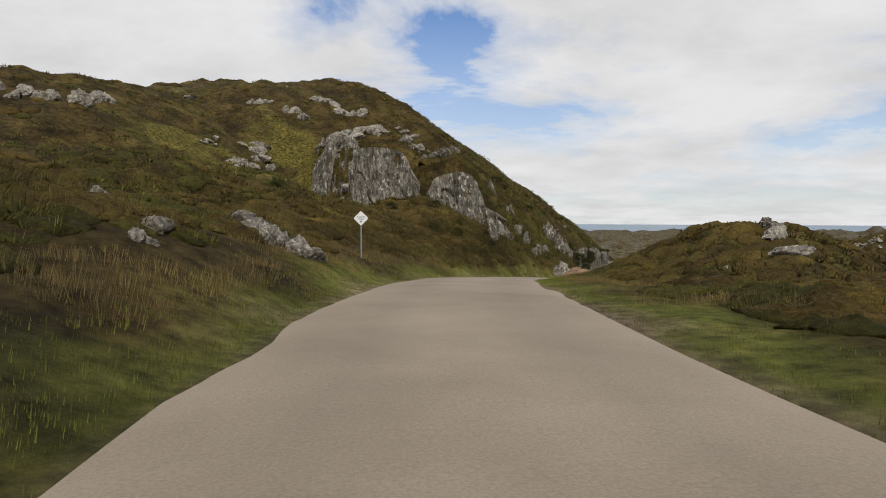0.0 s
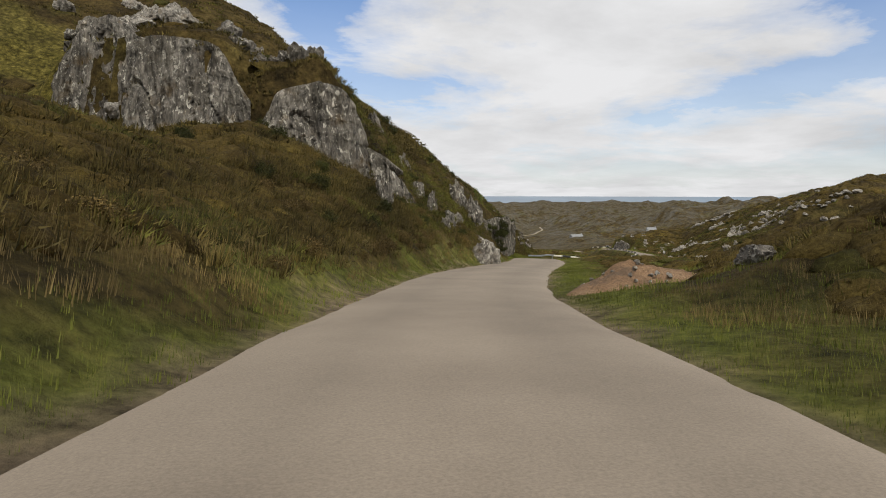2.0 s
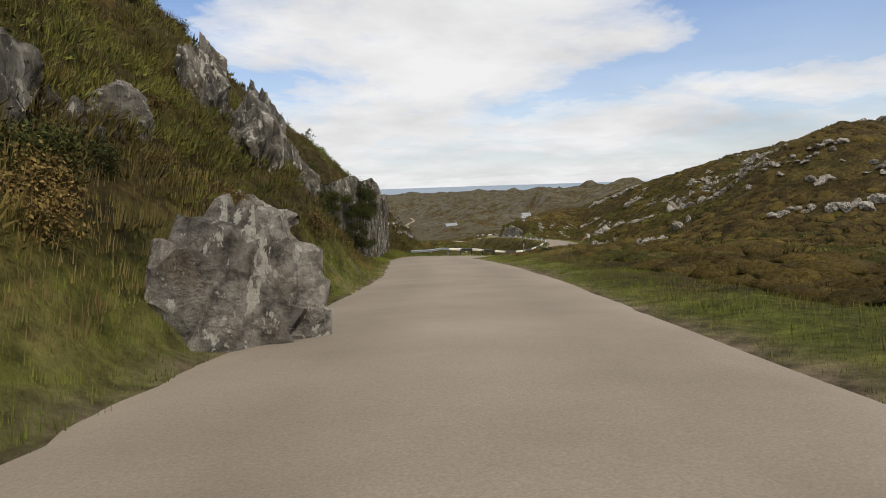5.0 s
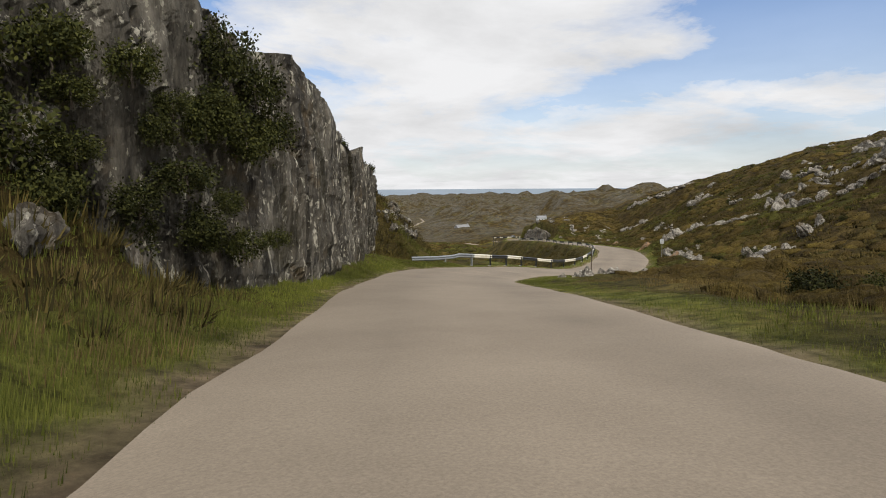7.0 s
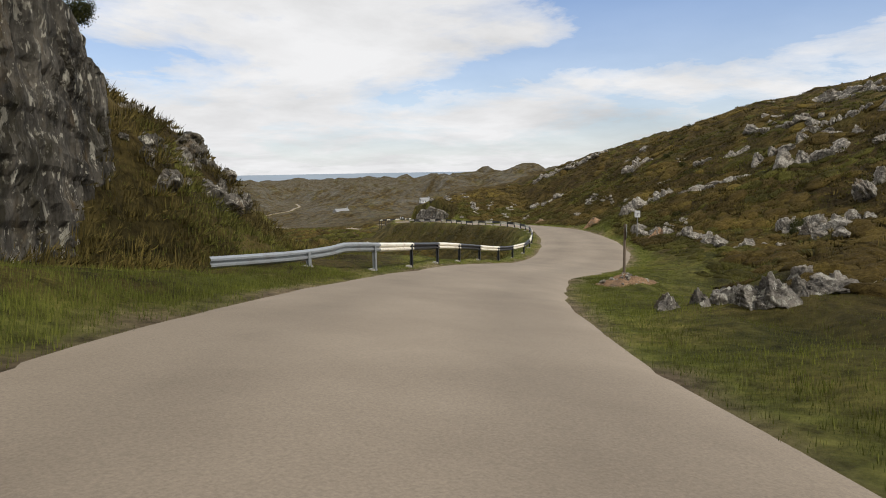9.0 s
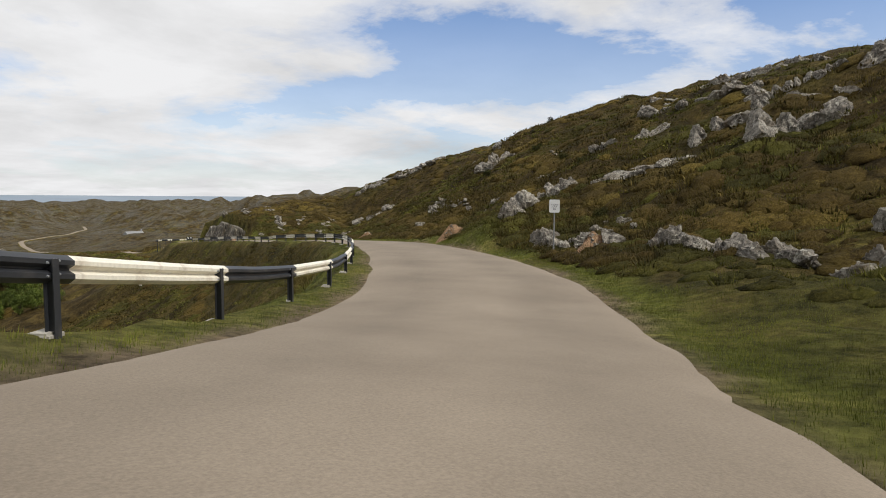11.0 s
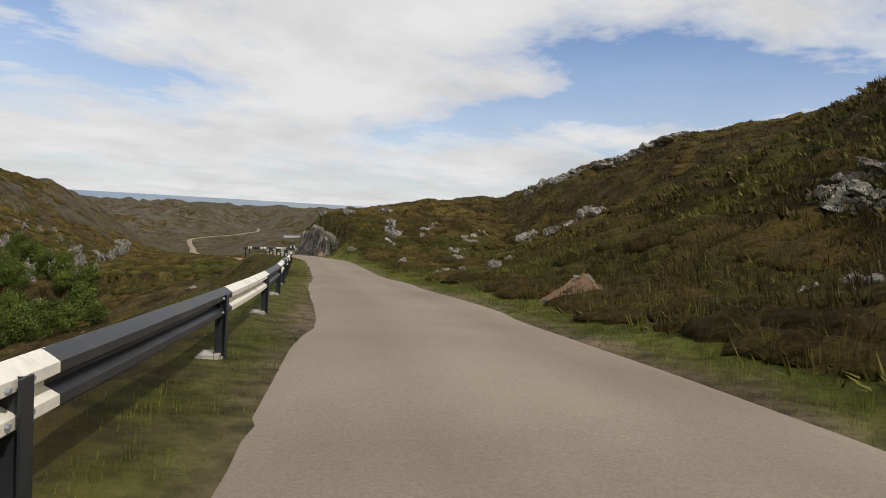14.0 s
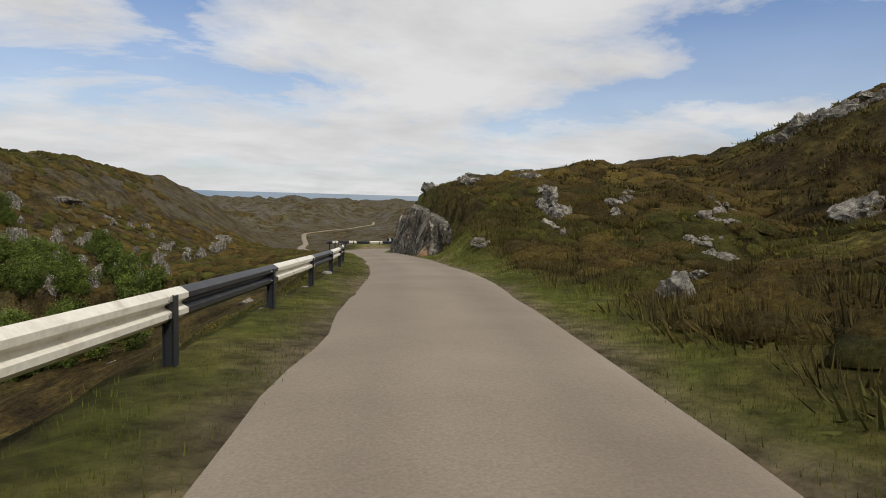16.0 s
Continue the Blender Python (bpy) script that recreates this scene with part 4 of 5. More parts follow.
# ---- the cliff beside the road ----
def cliff(name, foot, top, seed, label, lean=0.14, rugged=1.0, mat=None):
    """A rock face over a foot line of x, y, z with the heights of its top edge."""
    f = spline([(*a, b) for a, b in zip(foot, top)], 40)
    arc = np.r_[0, np.cumsum(np.linalg.norm(np.diff(f[:, :2], axis=0), axis=1))]
    us = np.arange(0, arc[-1], 0.13)
    f = np.stack([np.interp(us, arc, c) for c in f.T], 1)
    t = np.gradient(f[:, :2], axis=0)
    t /= np.linalg.norm(t, axis=1)[:, None]
    out = np.stack([t[:, 1], -t[:, 0]], 1)
    nv = 52
    verts = []
    for j in range(nv + 4):
        v = min(j / nv, 1.0)
        z = f[:, 2] - 0.8 + (f[:, 3] - f[:, 2] + 0.8 + 0.9 * vnoise(us * 0.35, us * 0 + 3, seed)) * v
        q = us + 0.25 * z
        d = lean * (z - f[:, 2]) + 0.25 * np.clip(v - 0.9, 0, 1) * 6 * rugged
        d = d + rugged * (1.3 * np.abs(fbm(q * 0.20, z * 0.12, 3, seed)) + 0.40 * np.abs(fbm(q * 0.7, z * 0.22, 3, seed + 5)) + 0.38 * fbm(q * 1.8, z * 0.40, 4, seed + 9, 0.62) + 0.22 * fbm(q * 5, z * 1.0, 3, seed + 12) - 0.60)
        cleft = fbm(q * 0.55 + 0.3 * fbm(q, z * 0.4, 2, seed + 40), z * 0.10, 2, seed + 44)
        d = d + 0.32 * np.exp(-(cleft / 0.022) ** 2) * (0.4 + rugged)
        d = d + 0.05 * (np.floor(2.2 * (z + 0.12 * us + 0.5 * fbm(us * 0.3, z * 0.3, 2, seed + 21))) % 2) * smooth(-0.1, 0.2, fbm(us * 0.15, z * 0.2, 2, seed + 30))
        d = d + 0.22 * np.floor(3.0 * (fbm(q * 0.35, z * 0.22, 2, seed + 3) + 0.5)) / 3.0
        d = d + 0.03 * fbm(us * 9, z * 7, 2, seed + 50)
        if j > nv:
            d, z = d + 0.9 * (j - nv), z - 0.30 * (j - nv)
        verts.append(np.stack([f[:, 0] - out[:, 0] * d, f[:, 1] - out[:, 1] * d, z], 1))
    n = len(us)
    verts = np.vstack(verts)
    idn = np.arange((nv + 4) * n).reshape(nv + 4, n)
    faces = np.stack([idn[:-1, :-1], idn[:-1, 1:], idn[1:, 1:], idn[1:, :-1]], -1).reshape(-1, 4)
    ob = new(name, from_arrays(name, verts, faces, mat or CRAG, False))
    return tagged(ob, label, "rock face")


cliff("cliff", [(21.0, 109.8, -7.5), (24.0, 110.2, -8.4), (27.0, 111.2, -9.0), (29.4, 112.7, -9.6), (31.2, 115.4, -10.1), (33.1, 118.8, -10.6), (35.4, 124.3, -11.4), (38.3, 130.8, -12.2), (41.2, 138.4, -12.8), (43.8, 144.4, -13.1), (43.0, 147.6, -13.2), (38.5, 150.5, -13.0)],
      [-5.0, -5.1, -5.4, -5.2, -4.9, -5.2, -6.2, -6.8, -7.4, -8.5, -9.6, -11.2], 51, "tall dark grey vertical rock face with white lichen streaks", -0.02, 0.42, DARK_CRAG)
cliff("cliff", [(131.5, 261.5, -25.0), (128.6, 257.0, -24.6), (126.2, 250.9, -24.0), (124.5, 244.0, -23.4), (124.0, 239.0, -22.9), (126.0, 235.5, -22.4)], [-23.6, -22.0, -20.6, -20.4, -21.4, -21.8], 95,
      "broken pale grey rock face beside the road cutting", 0.25, 0.9)


FACE = "grey fissured crag face on the steep heather hill"
cliff("crag", [(-14.2, 79, 3.4), (-12.8, 78, 2.7), (-10.7, 77, 1.7), (-8.1, 75, 1.0), (-5, 74, 1.6), (-2.8, 73, 2.4), (-0.9, 72.7, 3.2)], [6.4, 8.7, 10.2, 8.4, 8.0, 7.1, 4.4], 61, FACE, 0.16, 0.75)
cliff("crag", [(-0.3, 72.4, 2.4), (0.6, 72, 1.9), (2.2, 71.8, 1.0), (3.6, 71.8, 0.1), (5.5, 72.7, 0.4), (6.6, 74.0, 0.0)], [3.4, 5.0, 5.5, 5.7, 4.4, 1.2], 67, FACE, 0.14, 0.7)
cliff("crag", [(5.6, 76.6, -0.2), (6.4, 76, -0.6), (7.2, 75.6, -1.6), (8.3, 75, -2.7), (9.2, 76.2, -2.4), (10.6, 78.4, -2.8)], [0.8, 1.7, 1.3, 0.3, -0.5, -2.2], 73, FACE, 0.14, 0.6)


# ---- crash barrier ----
def rail_profile():
    """Corrugated beam section: offset towards the road, height."""
    return [(0.0, 0.31), (0.025, 0.295), (0.08, 0.255), (0.08, 0.205), (0.012, 0.165), (0.012, 0.145), (0.08, 0.105), (0.08, 0.055), (0.025, 0.015), (0.0, 0.0)]


def barrier(line, plan, label, height=0.38):
    """line: x, y, z of the ground, close together; plan: metres and paint of each panel in turn."""
    line = np.array(line)
    arc = np.r_[0, np.cumsum(np.linalg.norm(np.diff(line[:, :2], axis=0), axis=1))]

    def at(s):
        p = np.array([np.interp(s, arc, c) for c in line.T])
        q = np.array([np.interp(s + 0.3, arc, c) for c in line.T]) - np.array([np.interp(s - 0.3, arc, c) for c in line.T])
        q = q[:2] / np.linalg.norm(q[:2])
        return p, q
    p0, _ = at(0)
    root = tagged(new("crash_barrier"), label, "crash barrier")
    root.location = p0
    prof = rail_profile()
    s = 0.0
    for length, mat in plan:
        e = min(s + length, arc[-1] - 0.05)
        if e - s < 0.4:
            break
        bm = bmesh.new()
        rings = []
        steps = max(2, int((e - s) / 0.5))
        for side in (0, 1):
            for k in range(steps + 1):
                p, q = at(s + (e - s + 0.04) * k / steps)
                nrm = np.array([q[1], -q[0]])
                rings.append([bm.verts.new((p[0] + nrm[0] * (o - side * 0.006) - p0[0], p[1] + nrm[1] * (o - side * 0.006) - p0[1], p[2] + height + h - p0[2])) for o, h in prof])
        m = steps + 1
        for a in range(steps):
            for j in range(len(prof) - 1):
                bm.faces.new((rings[a][j], rings[a + 1][j], rings[a + 1][j + 1], rings[a][j + 1]))
                bm.faces.new((rings[m + a][j], rings[m + a][j + 1], rings[m + a + 1][j + 1], rings[m + a + 1][j]))
            for j in (0, len(prof) - 1):
                bm.faces.new((rings[a][j], rings[m + a][j], rings[m + a + 1][j], rings[a + 1][j]))
        for j in range(len(prof) - 1):
            for a in (0, steps):
                bm.faces.new((rings[a][j], rings[a][j + 1], rings[m + a][j + 1], rings[m + a][j]))
        bmesh.ops.recalc_face_normals(bm, faces=bm.faces)
        name = {WHITE: "white painted panel", BLACK: "black painted panel", STEEL: "bare galvanised panel"}[mat]
        panel = part("panel", bm, mat, root, name)
        # a post and its footing near each panel's end, bolts at the joint
        p, q = at(e - 0.35)
        yaw = math.degrees(math.atan2(q[1], q[0]))
        gz = land_at(p[0] - q[1] * 0.1, p[1] + q[0] * 0.1)
        bm = bmesh.new()
        for w, d, o in ((0.012, 0.11, 0.0), (0.10, 0.012, 0.05), (0.10, 0.012, -0.05)):
            bmesh.ops.create_cube(bm, size=1, matrix=Matrix.Translation((0, o - 0.055, (p[2] + height + 0.26 - gz) / 2 - 0.1)) @ Matrix.Diagonal((w, d, p[2] + height + 0.26 - gz + 0.2, 1)))
        post = part("post", bm, BLACK if mat != STEEL else STEEL, root)
        post.matrix_local = Matrix.Translation((p[0] - p0[0], p[1] - p0[1], gz - p0[2])) @ pose(0, 0, 0, 0, 0, yaw)
        bm = bmesh.new()
        bmesh.ops.create_cube(bm, size=1, matrix=Matrix.Diagonal((0.30, 0.26, 0.10, 1)))
        bmesh.ops.bevel(bm, geom=bm.edges[:], offset=0.03, segments=2, affect="EDGES")
        foot = part("footing", bm, CONCRETE, post, "pale concrete footing")
        foot.location = (0, 0.04, 0.0)
        for dx in (-0.09, 0.09):
            for h in (0.09, 0.23):
                bm = bmesh.new()
                bmesh.ops.create_cone(bm, cap_ends=True, segments=8, radius1=0.016, radius2=0.012, depth=0.02, matrix=pose(0, 0, 0, 90, 0, 0))
                bolt = part("bolt", bm, STEEL, panel)
                bolt.matrix_local = Matrix.Translation((p[0] - p0[0], p[1] - p0[1], p[2] + height - p0[2])) @ pose(0, 0, 0, 0, 0, yaw) @ Matrix.Translation((dx, -0.085, h))
        s = e
    return root


def beside(rows, lats, ends=()):
    """A line beside the road by rows of LINE and metres to the right, with its ground heights."""
    line = []
    for r_ in np.arange(rows[0], rows[-1], 0.05):
        k = int(np.argmin(np.abs(R[:, 5] - r_)))
        l = np.interp(r_, rows, lats)
        line.append((R[k, 0] + SIDE[k, 0] * l, R[k, 1] + SIDE[k, 1] * l, R[k, 2] - BANK[k] * l - 0.02 + np.interp(r_, [11.41, 11.5, 11.62, 12.5, 13.4, 13.9], [-0.3, -0.12, 0.24, 0.26, 0.16, 0])))
    return line


stripes = [(3.3, STEEL), (3.0, STEEL)] + [(3.95, WHITE if k % 2 == 0 else BLACK) for k in range(36)]
barrier(beside([11.41, 11.55, 11.7, 12.0, 12.5, 13.0, 13.6, 14.2, 14.6, 15, 15.6, 16.3, 17, 18, 19.3, 20.3], [-7.2, -5.3, -4.4, -4.15, -3.95, -3.3, -2.5, -2.02, -1.72, -1.6, -1.56, -1.85, -2.2, -2.35, -2.35, -2.35]), stripes,
        "steel crash barrier striped black and white along the drop")
bend = spline([(127.6, 274.6, -25.6), (129.0, 275.1, -25.55), (134.3, 273.9, -25.55), (140.0, 277.2, -26.0), (146.0, 284.0, -27.0)], 20)
barrier(bend, [(1.0, BLACK), (0.7, WHITE), (1.2, BLACK), (0.9, WHITE), (1.5, BLACK), (1.5, WHITE), (2.0, BLACK), (0.9, WHITE), (1.6, BLACK), (1.6, WHITE), (1.6, BLACK), (1.6, WHITE)], "steel crash barrier striped black and white on the bend")


# ---- signs and posts ----
def lettering(words, size, mat, parent, x, z, y):
    cu = bpy.data.curves.new("lettering", "FONT")
    cu.body, cu.size, cu.align_x, cu.align_y, cu.extrude = words, size, "CENTER", "CENTER", 0.001
    tmp = bpy.data.objects.new("lettering", cu)
    scene.collection.objects.link(tmp)
    me = bpy.data.meshes.new_from_object(tmp.evaluated_get(bpy.context.evaluated_depsgraph_get()))
    bpy.data.objects.remove(tmp)
    me.materials.clear()
    me.materials.append(mat)
    ob = new("lettering", me)
    ob.parent = parent
    ob.matrix_local = pose(x, y, z, 90, 0, 0)
    return ob


def plate(bm, w, h, t, turned=0):
    bmesh.ops.create_cube(bm, size=1, matrix=pose(0, 0, 0, 0, turned, 0) @ Matrix.Diagonal((w, t, h, 1)))
    bmesh.ops.bevel(bm, geom=[e for e in bm.edges if abs((e.verts[0].co - e.verts[1].co).normalized().y) > 0.9], offset=0.03, segments=3, affect="EDGES")


def passing_sign(x, y, yaw, tall, size, turned, label):
    root = tagged(new("road_sign"), label, "road sign")
    root.matrix_world = pose(x, y, land_at(x, y) - 0.05, 0, 0, yaw)
    bm = bmesh.new()
    bmesh.ops.create_cone(bm, cap_ends=True, segments=16, radius1=0.032, radius2=0.032, depth=tall, matrix=Matrix.Translation((0, 0, tall / 2)))
    part("pole", bm, POLE, root)
    bm = bmesh.new()
    plate(bm, size[0], size[1], 0.012, turned)
    reach = (size[0] + size[1]) / 2 * 0.707 if turned else size[1] / 2
    zc = tall - reach + 0.06
    face = part("sign_plate", bm, SIGN_W, root)
    face.location = (0, -0.05, zc)
    bm = bmesh.new()
    for dz in (-0.1, 0.1):
        bmesh.ops.create_cube(bm, size=1, matrix=Matrix.Translation((0, -0.02, zc + dz)) @ Matrix.Diagonal((0.10, 0.06, 0.03, 1)))
    part("clip", bm, STEEL, root)
    bm = bmesh.new()
    plate(bm, size[0], size[1], 0.012, turned)
    back = part("back_plate", bm, POLE, root, "grey back of the sign plate")
    back.location = (0, 0.05, zc)
    lettering("PASSING", 0.082, INK, face, 0, 0.055, -0.0075)
    lettering("PLACE", 0.082, INK, face, 0, -0.035, -0.0075)
    for dx in (-0.028, 0.028):
        bm = bmesh.new()
        bmesh.ops.create_cube(bm, size=1, matrix=Matrix.Translation((dx, -0.0075, -0.135)) @ Matrix.Diagonal((0.03, 0.002, 0.07, 1)))
        part("printed_bar", bm, INK, face)
    return root


passing_sign(-4.25, 27.9, -3, 2.0, (0.45, 0.45), 45, "white diamond passing-place sign on a grey pole by the verge")
passing_sign(86.1, 159.2, -62, 2.5, (0.46, 0.58), 0, "white square passing-place sign on a thin grey pole")


def marker_post(x, y, yaw, tall):
    root = tagged(new("sign_post"), "tall weathered pole with a small sign seen edge-on", "post")
    root.matrix_world = pose(x, y, land_at(x, y) - 0.05, 0, 0, yaw)
    bm = bmesh.new()
    bmesh.ops.create_cone(bm, cap_ends=True, segments=12, radius1=0.055, radius2=0.045, depth=tall, matrix=Matrix.Translation((0, 0, tall / 2)))
    part("pole", bm, WOOD, root)
    bm = bmesh.new()
    plate(bm, 0.45, 0.45, 0.014, 45)
    p = part("sign_plate", bm, POLE, root, "grey diamond plate turned away")
    p.location = (0, 0.06, tall - 0.3)


marker_post(60.6, 140.6, -140, 2.3)


def chevron_sign(x, y, yaw):
    root = tagged(new("chevron_sign"), "small black and white bend marker board", "road sign")
    root.matrix_world = pose(x, y, land_at(x, y) - 0.05, 0, 0, yaw)
    for px in (-0.45, 0.45):
        bm = bmesh.new()
        bmesh.ops.create_cone(bm, cap_ends=True, segments=10, radius1=0.03, radius2=0.03, depth=1.5, matrix=Matrix.Translation((px, 0, 0.75)))
        part("post", bm, POLE, root)
    bm = bmesh.new()
    bmesh.ops.create_cube(bm, size=1, matrix=Matrix.Translation((0, -0.04, 1.3)) @ Matrix.Diagonal((1.3, 0.02, 0.5, 1)))
    part("board", bm, INK, root, "black board")
    for k in (-1, 1):
        bm = bmesh.new()
        pts = [(0.18, 0.25), (0.0, 0.25), (0.22, 0.0), (0.0, -0.25), (0.18, -0.25), (0.40, 0.0)]
        top = [bm.verts.new((k * 0.30 - 0.2 + a, -0.054, 1.3 + b * 0.96)) for a, b in pts]
        bot = [bm.verts.new((k * 0.30 - 0.2 + a, -0.049, 1.3 + b * 0.96)) for a, b in pts]
        for q in ((0, 1, 2, 5), (5, 2, 3, 4)):
            bm.faces.new([top[i] for i in q])
        for i in range(6):
            j = (i + 1) % 6
            bm.faces.new((top[i], top[j], bot[j], bot[i]))
        part("chevron", bm, SIGN_W, root, "white chevron")


chevron_sign(136.6, 277.0, -24)


# ---- heaps of gravel and earth ----
def heap(x, y, w, h, seed, label, mat):
    n, m = 40, 16
    rng = random.Random(seed)
    zc = land_at(x, y)
    verts, faces = [], []
    for j in range(m + 1):
        r_ = j / m
        for i in range(n):
            a = math.tau * i / n
            stretch = 1 + 0.25 * math.sin(a * 2 + seed) + 0.10 * math.sin(3 * a + seed * 2)
            rad = w / 2 * r_ * stretch
            px, py = rad * math.cos(a), rad * 0.75 * math.sin(a)
            z = h * (1 - r_) ** 1.15 + 0.22 * h * noise.fractal(Vector((px * 1.6 + seed, py * 1.6, 0)), 0.7, 2, 5) * (1 - r_ * 0.4)
            lie = float(sheet(np.array([x + px]), np.array([y + py]))[0]) - zc
            verts.append((px, py, z + lie - (0.25 if j == m else 0.02)))
    for j in range(m):
        for i in range(n):
            faces.append((j * n + i, j * n + (i + 1) % n, (j + 1) * n + (i + 1) % n, (j + 1) * n + i))
    root = tagged(new("gravel_heap"), label, "gravel heap")
    root.location = (x, y, zc)
    ob = new("mound", from_arrays("mound", verts, faces, mat))
    ob.parent = root
    for k in range(60):
        a, q = rng.uniform(0, math.tau), rng.uniform(0.1, 1.05)
        s = rng.uniform(0.03, 0.12)
        st = new("stone", SMALL[k % 4])
        st.parent = root
        rx, ry = w / 2 * q * math.cos(a), w / 2 * 0.75 * q * math.sin(a)
        st.matrix_local = pose(rx, ry, h * max(0, 1 - q) ** 1.15 - 0.01 + land_at(x + rx, y + ry) - zc, rng.uniform(0, 90), 0, rng.uniform(0, 360)) @ Matrix.Diagonal((s, s * 0.8, s * 0.7, 1))


heap(10.0, 46.2, 3.6, 0.75, 1, "low heap of reddish gravel on the verge", GRIT)
heap(87.0, 157.8, 2.1, 0.80, 2, "pointed heap of grey and red gravel by the lay-by", GRIT)
heap(96.0, 172.6, 2.1, 0.80, 3, "pointed heap of reddish gravel on the grass", GRIT)
heap(105.0, 189.8, 1.8, 0.62, 4, "pointed heap of reddish gravel on the grass", GRIT)
heap(58.8, 139.2, 2.6, 0.4, 5, "low spread of reddish earth round the post", GRIT)
heap(124.0, 240.6, 1.8, 0.75, 6, "heap of orange earth at the foot of the cutting", GRIT)


# ---- growth: heather, grass, bushes, trees ----
HEATHER = mat_leaf("heather sprigs", (0.032, 0.026, 0.009), (0.180, 0.130, 0.040))
HEATH_G = mat_leaf("green heath sprigs", (0.046, 0.047, 0.011), (0.210, 0.190, 0.044))
GRASS = mat_leaf("verge grass", (0.085, 0.098, 0.016), (0.235, 0.232, 0.048))
STRAW = mat_leaf("dry straw grass", (0.110, 0.072, 0.026), (0.290, 0.205, 0.085))
LEAF = mat_leaf("birch leaves", (0.050, 0.075, 0.014), (0.190, 0.225, 0.045))
GORSE = mat_leaf("dark bush leaves", (0.020, 0.024, 0.008), (0.080, 0.078, 0.020))
BARK = mat_plain("grey-brown bark", (0.10, 0.08, 0.06), 0.9, 0, 0.5, 8.0)
ng = np.random.default_rng(5)


def tufts(name, x, y, blades, reach, tall, width, mat, label, category):
    """Many small upright sprigs, each of a few slim triangles, as one mesh."""
    z = sheet(x, y)
    n = len(x)
    size = ng.uniform(0.6, 1.4, n)
    px = np.repeat(x, blades)
    py = np.repeat(y, blades)
    pz = np.repeat(z, blades)
    sz = np.repeat(size, blades)
    a = ng.uniform(0, 2 * np.pi, n * blades)
    r_ = reach * sz * np.sqrt(ng.uniform(0, 1, n * blades))
    bx, by = px + r_ * np.cos(a), py + r_ * np.sin(a)
    h = tall * sz * ng.uniform(0.55, 1.15, n * blades) * (1 - 0.35 * (r_ / (reach * sz)))
    b = ng.uniform(0, 2 * np.pi, n * blades)
    w = width * sz * ng.uniform(0.6, 1.3, n * blades)
    lean = h * 0.45
    tip = np.stack([bx + lean * np.cos(a) * 0.8, by + lean * np.sin(a) * 0.8, pz + h], 1)
    p1 = np.stack([bx + w * np.cos(b), by + w * np.sin(b), pz - 0.06], 1)
    p2 = np.stack([bx - w * np.cos(b), by - w * np.sin(b), pz - 0.06], 1)
    verts = np.stack([p1, p2, tip], 1).reshape(-1, 3)
    me = bpy.data.meshes.new(name)
    m = n * blades
    me.vertices.add(3 * m)
    me.vertices.foreach_set("co", verts.ravel())
    me.loops.add(3 * m)
    me.loops.foreach_set("vertex_index", np.arange(3 * m))
    me.polygons.add(m)
    me.polygons.foreach_set("loop_start", np.arange(0, 3 * m, 3))
    me.polygons.foreach_set("loop_total", np.full(m, 3))
    me.update()
    me.materials.append(mat)
    return tagged(new(name, me), label, category, kind="stuff")


def strewn(n, row0, row1, near, reach, side=0, seed=0):
    """Places strewn beside the road, thinning with distance."""
    k = ng.integers(np.searchsorted(R[:, 5], row0), np.searchsorted(R[:, 5], row1) - 1, n)
    d = near + ng.exponential(reach, n)
    s = np.where(ng.uniform(0, 1, n) < 0.5, -1, 1) if side == 0 else np.full(n, side)
    l = np.where(s < 0, -(R[k, 3] + d), R[k, 4] + d)
    return R[k, 0] + SIDE[k, 0] * l + ng.normal(0, 0.3, n), R[k, 1] + SIDE[k, 1] * l + ng.normal(0, 0.3, n)


def keep(x, y, test):
    return x[test], y[test]


def clear_of_road(x, y, gap):
    z, off, row, lat = land(x, y, False)
    return keep(x, y, off > gap)


def cushions(name, x, y, leaves, reach, tall, leaf, mat, label, category):
    """Low rounded cushions of slim sprigs that spread from their roots, as one mesh."""
    z = sheet(x, y)
    n = len(x)
    m = n * leaves
    size = np.repeat(ng.uniform(0.5, 1.5, n), leaves)
    q = ng.normal(0, 1, (m, 3))
    q /= np.linalg.norm(q, axis=1)[:, None]
    q[:, 2] = np.abs(q[:, 2])
    q *= (ng.uniform(0.75, 1.08, m))[:, None]
    root = np.stack([np.repeat(x, leaves) + q[:, 0] * reach * size * 0.75, np.repeat(y, leaves) + q[:, 1] * reach * size * 0.75, np.repeat(z, leaves) - 0.06], 1)
    p = np.stack([np.repeat(x, leaves) + q[:, 0] * reach * size, np.repeat(y, leaves) + q[:, 1] * reach * size, np.repeat(z, leaves) - 0.04 + q[:, 2] * tall * size], 1)
    u = ng.normal(0, 1, (m, 3))
    v = np.cross(u, q)
    u /= np.linalg.norm(u, axis=1)[:, None]
    v /= np.linalg.norm(v, axis=1)[:, None]
    s_ = (leaf * size * ng.uniform(0.6, 1.4, m))[:, None]
    verts = np.stack([root + v * s_, root - v * s_, p], 1).reshape(-1, 3)
    me = bpy.data.meshes.new(name)
    me.vertices.add(3 * m)
    me.vertices.foreach_set("co", verts.ravel())
    me.loops.add(3 * m)
    me.loops.foreach_set("vertex_index", np.arange(3 * m))
    me.polygons.add(m)
    me.polygons.foreach_set("loop_start", np.arange(0, 3 * m, 3))
    me.polygons.foreach_set("loop_total", np.full(m, 3))
    me.update()
    me.materials.append(mat)
    return tagged(new(name, me), label, category, kind="stuff")


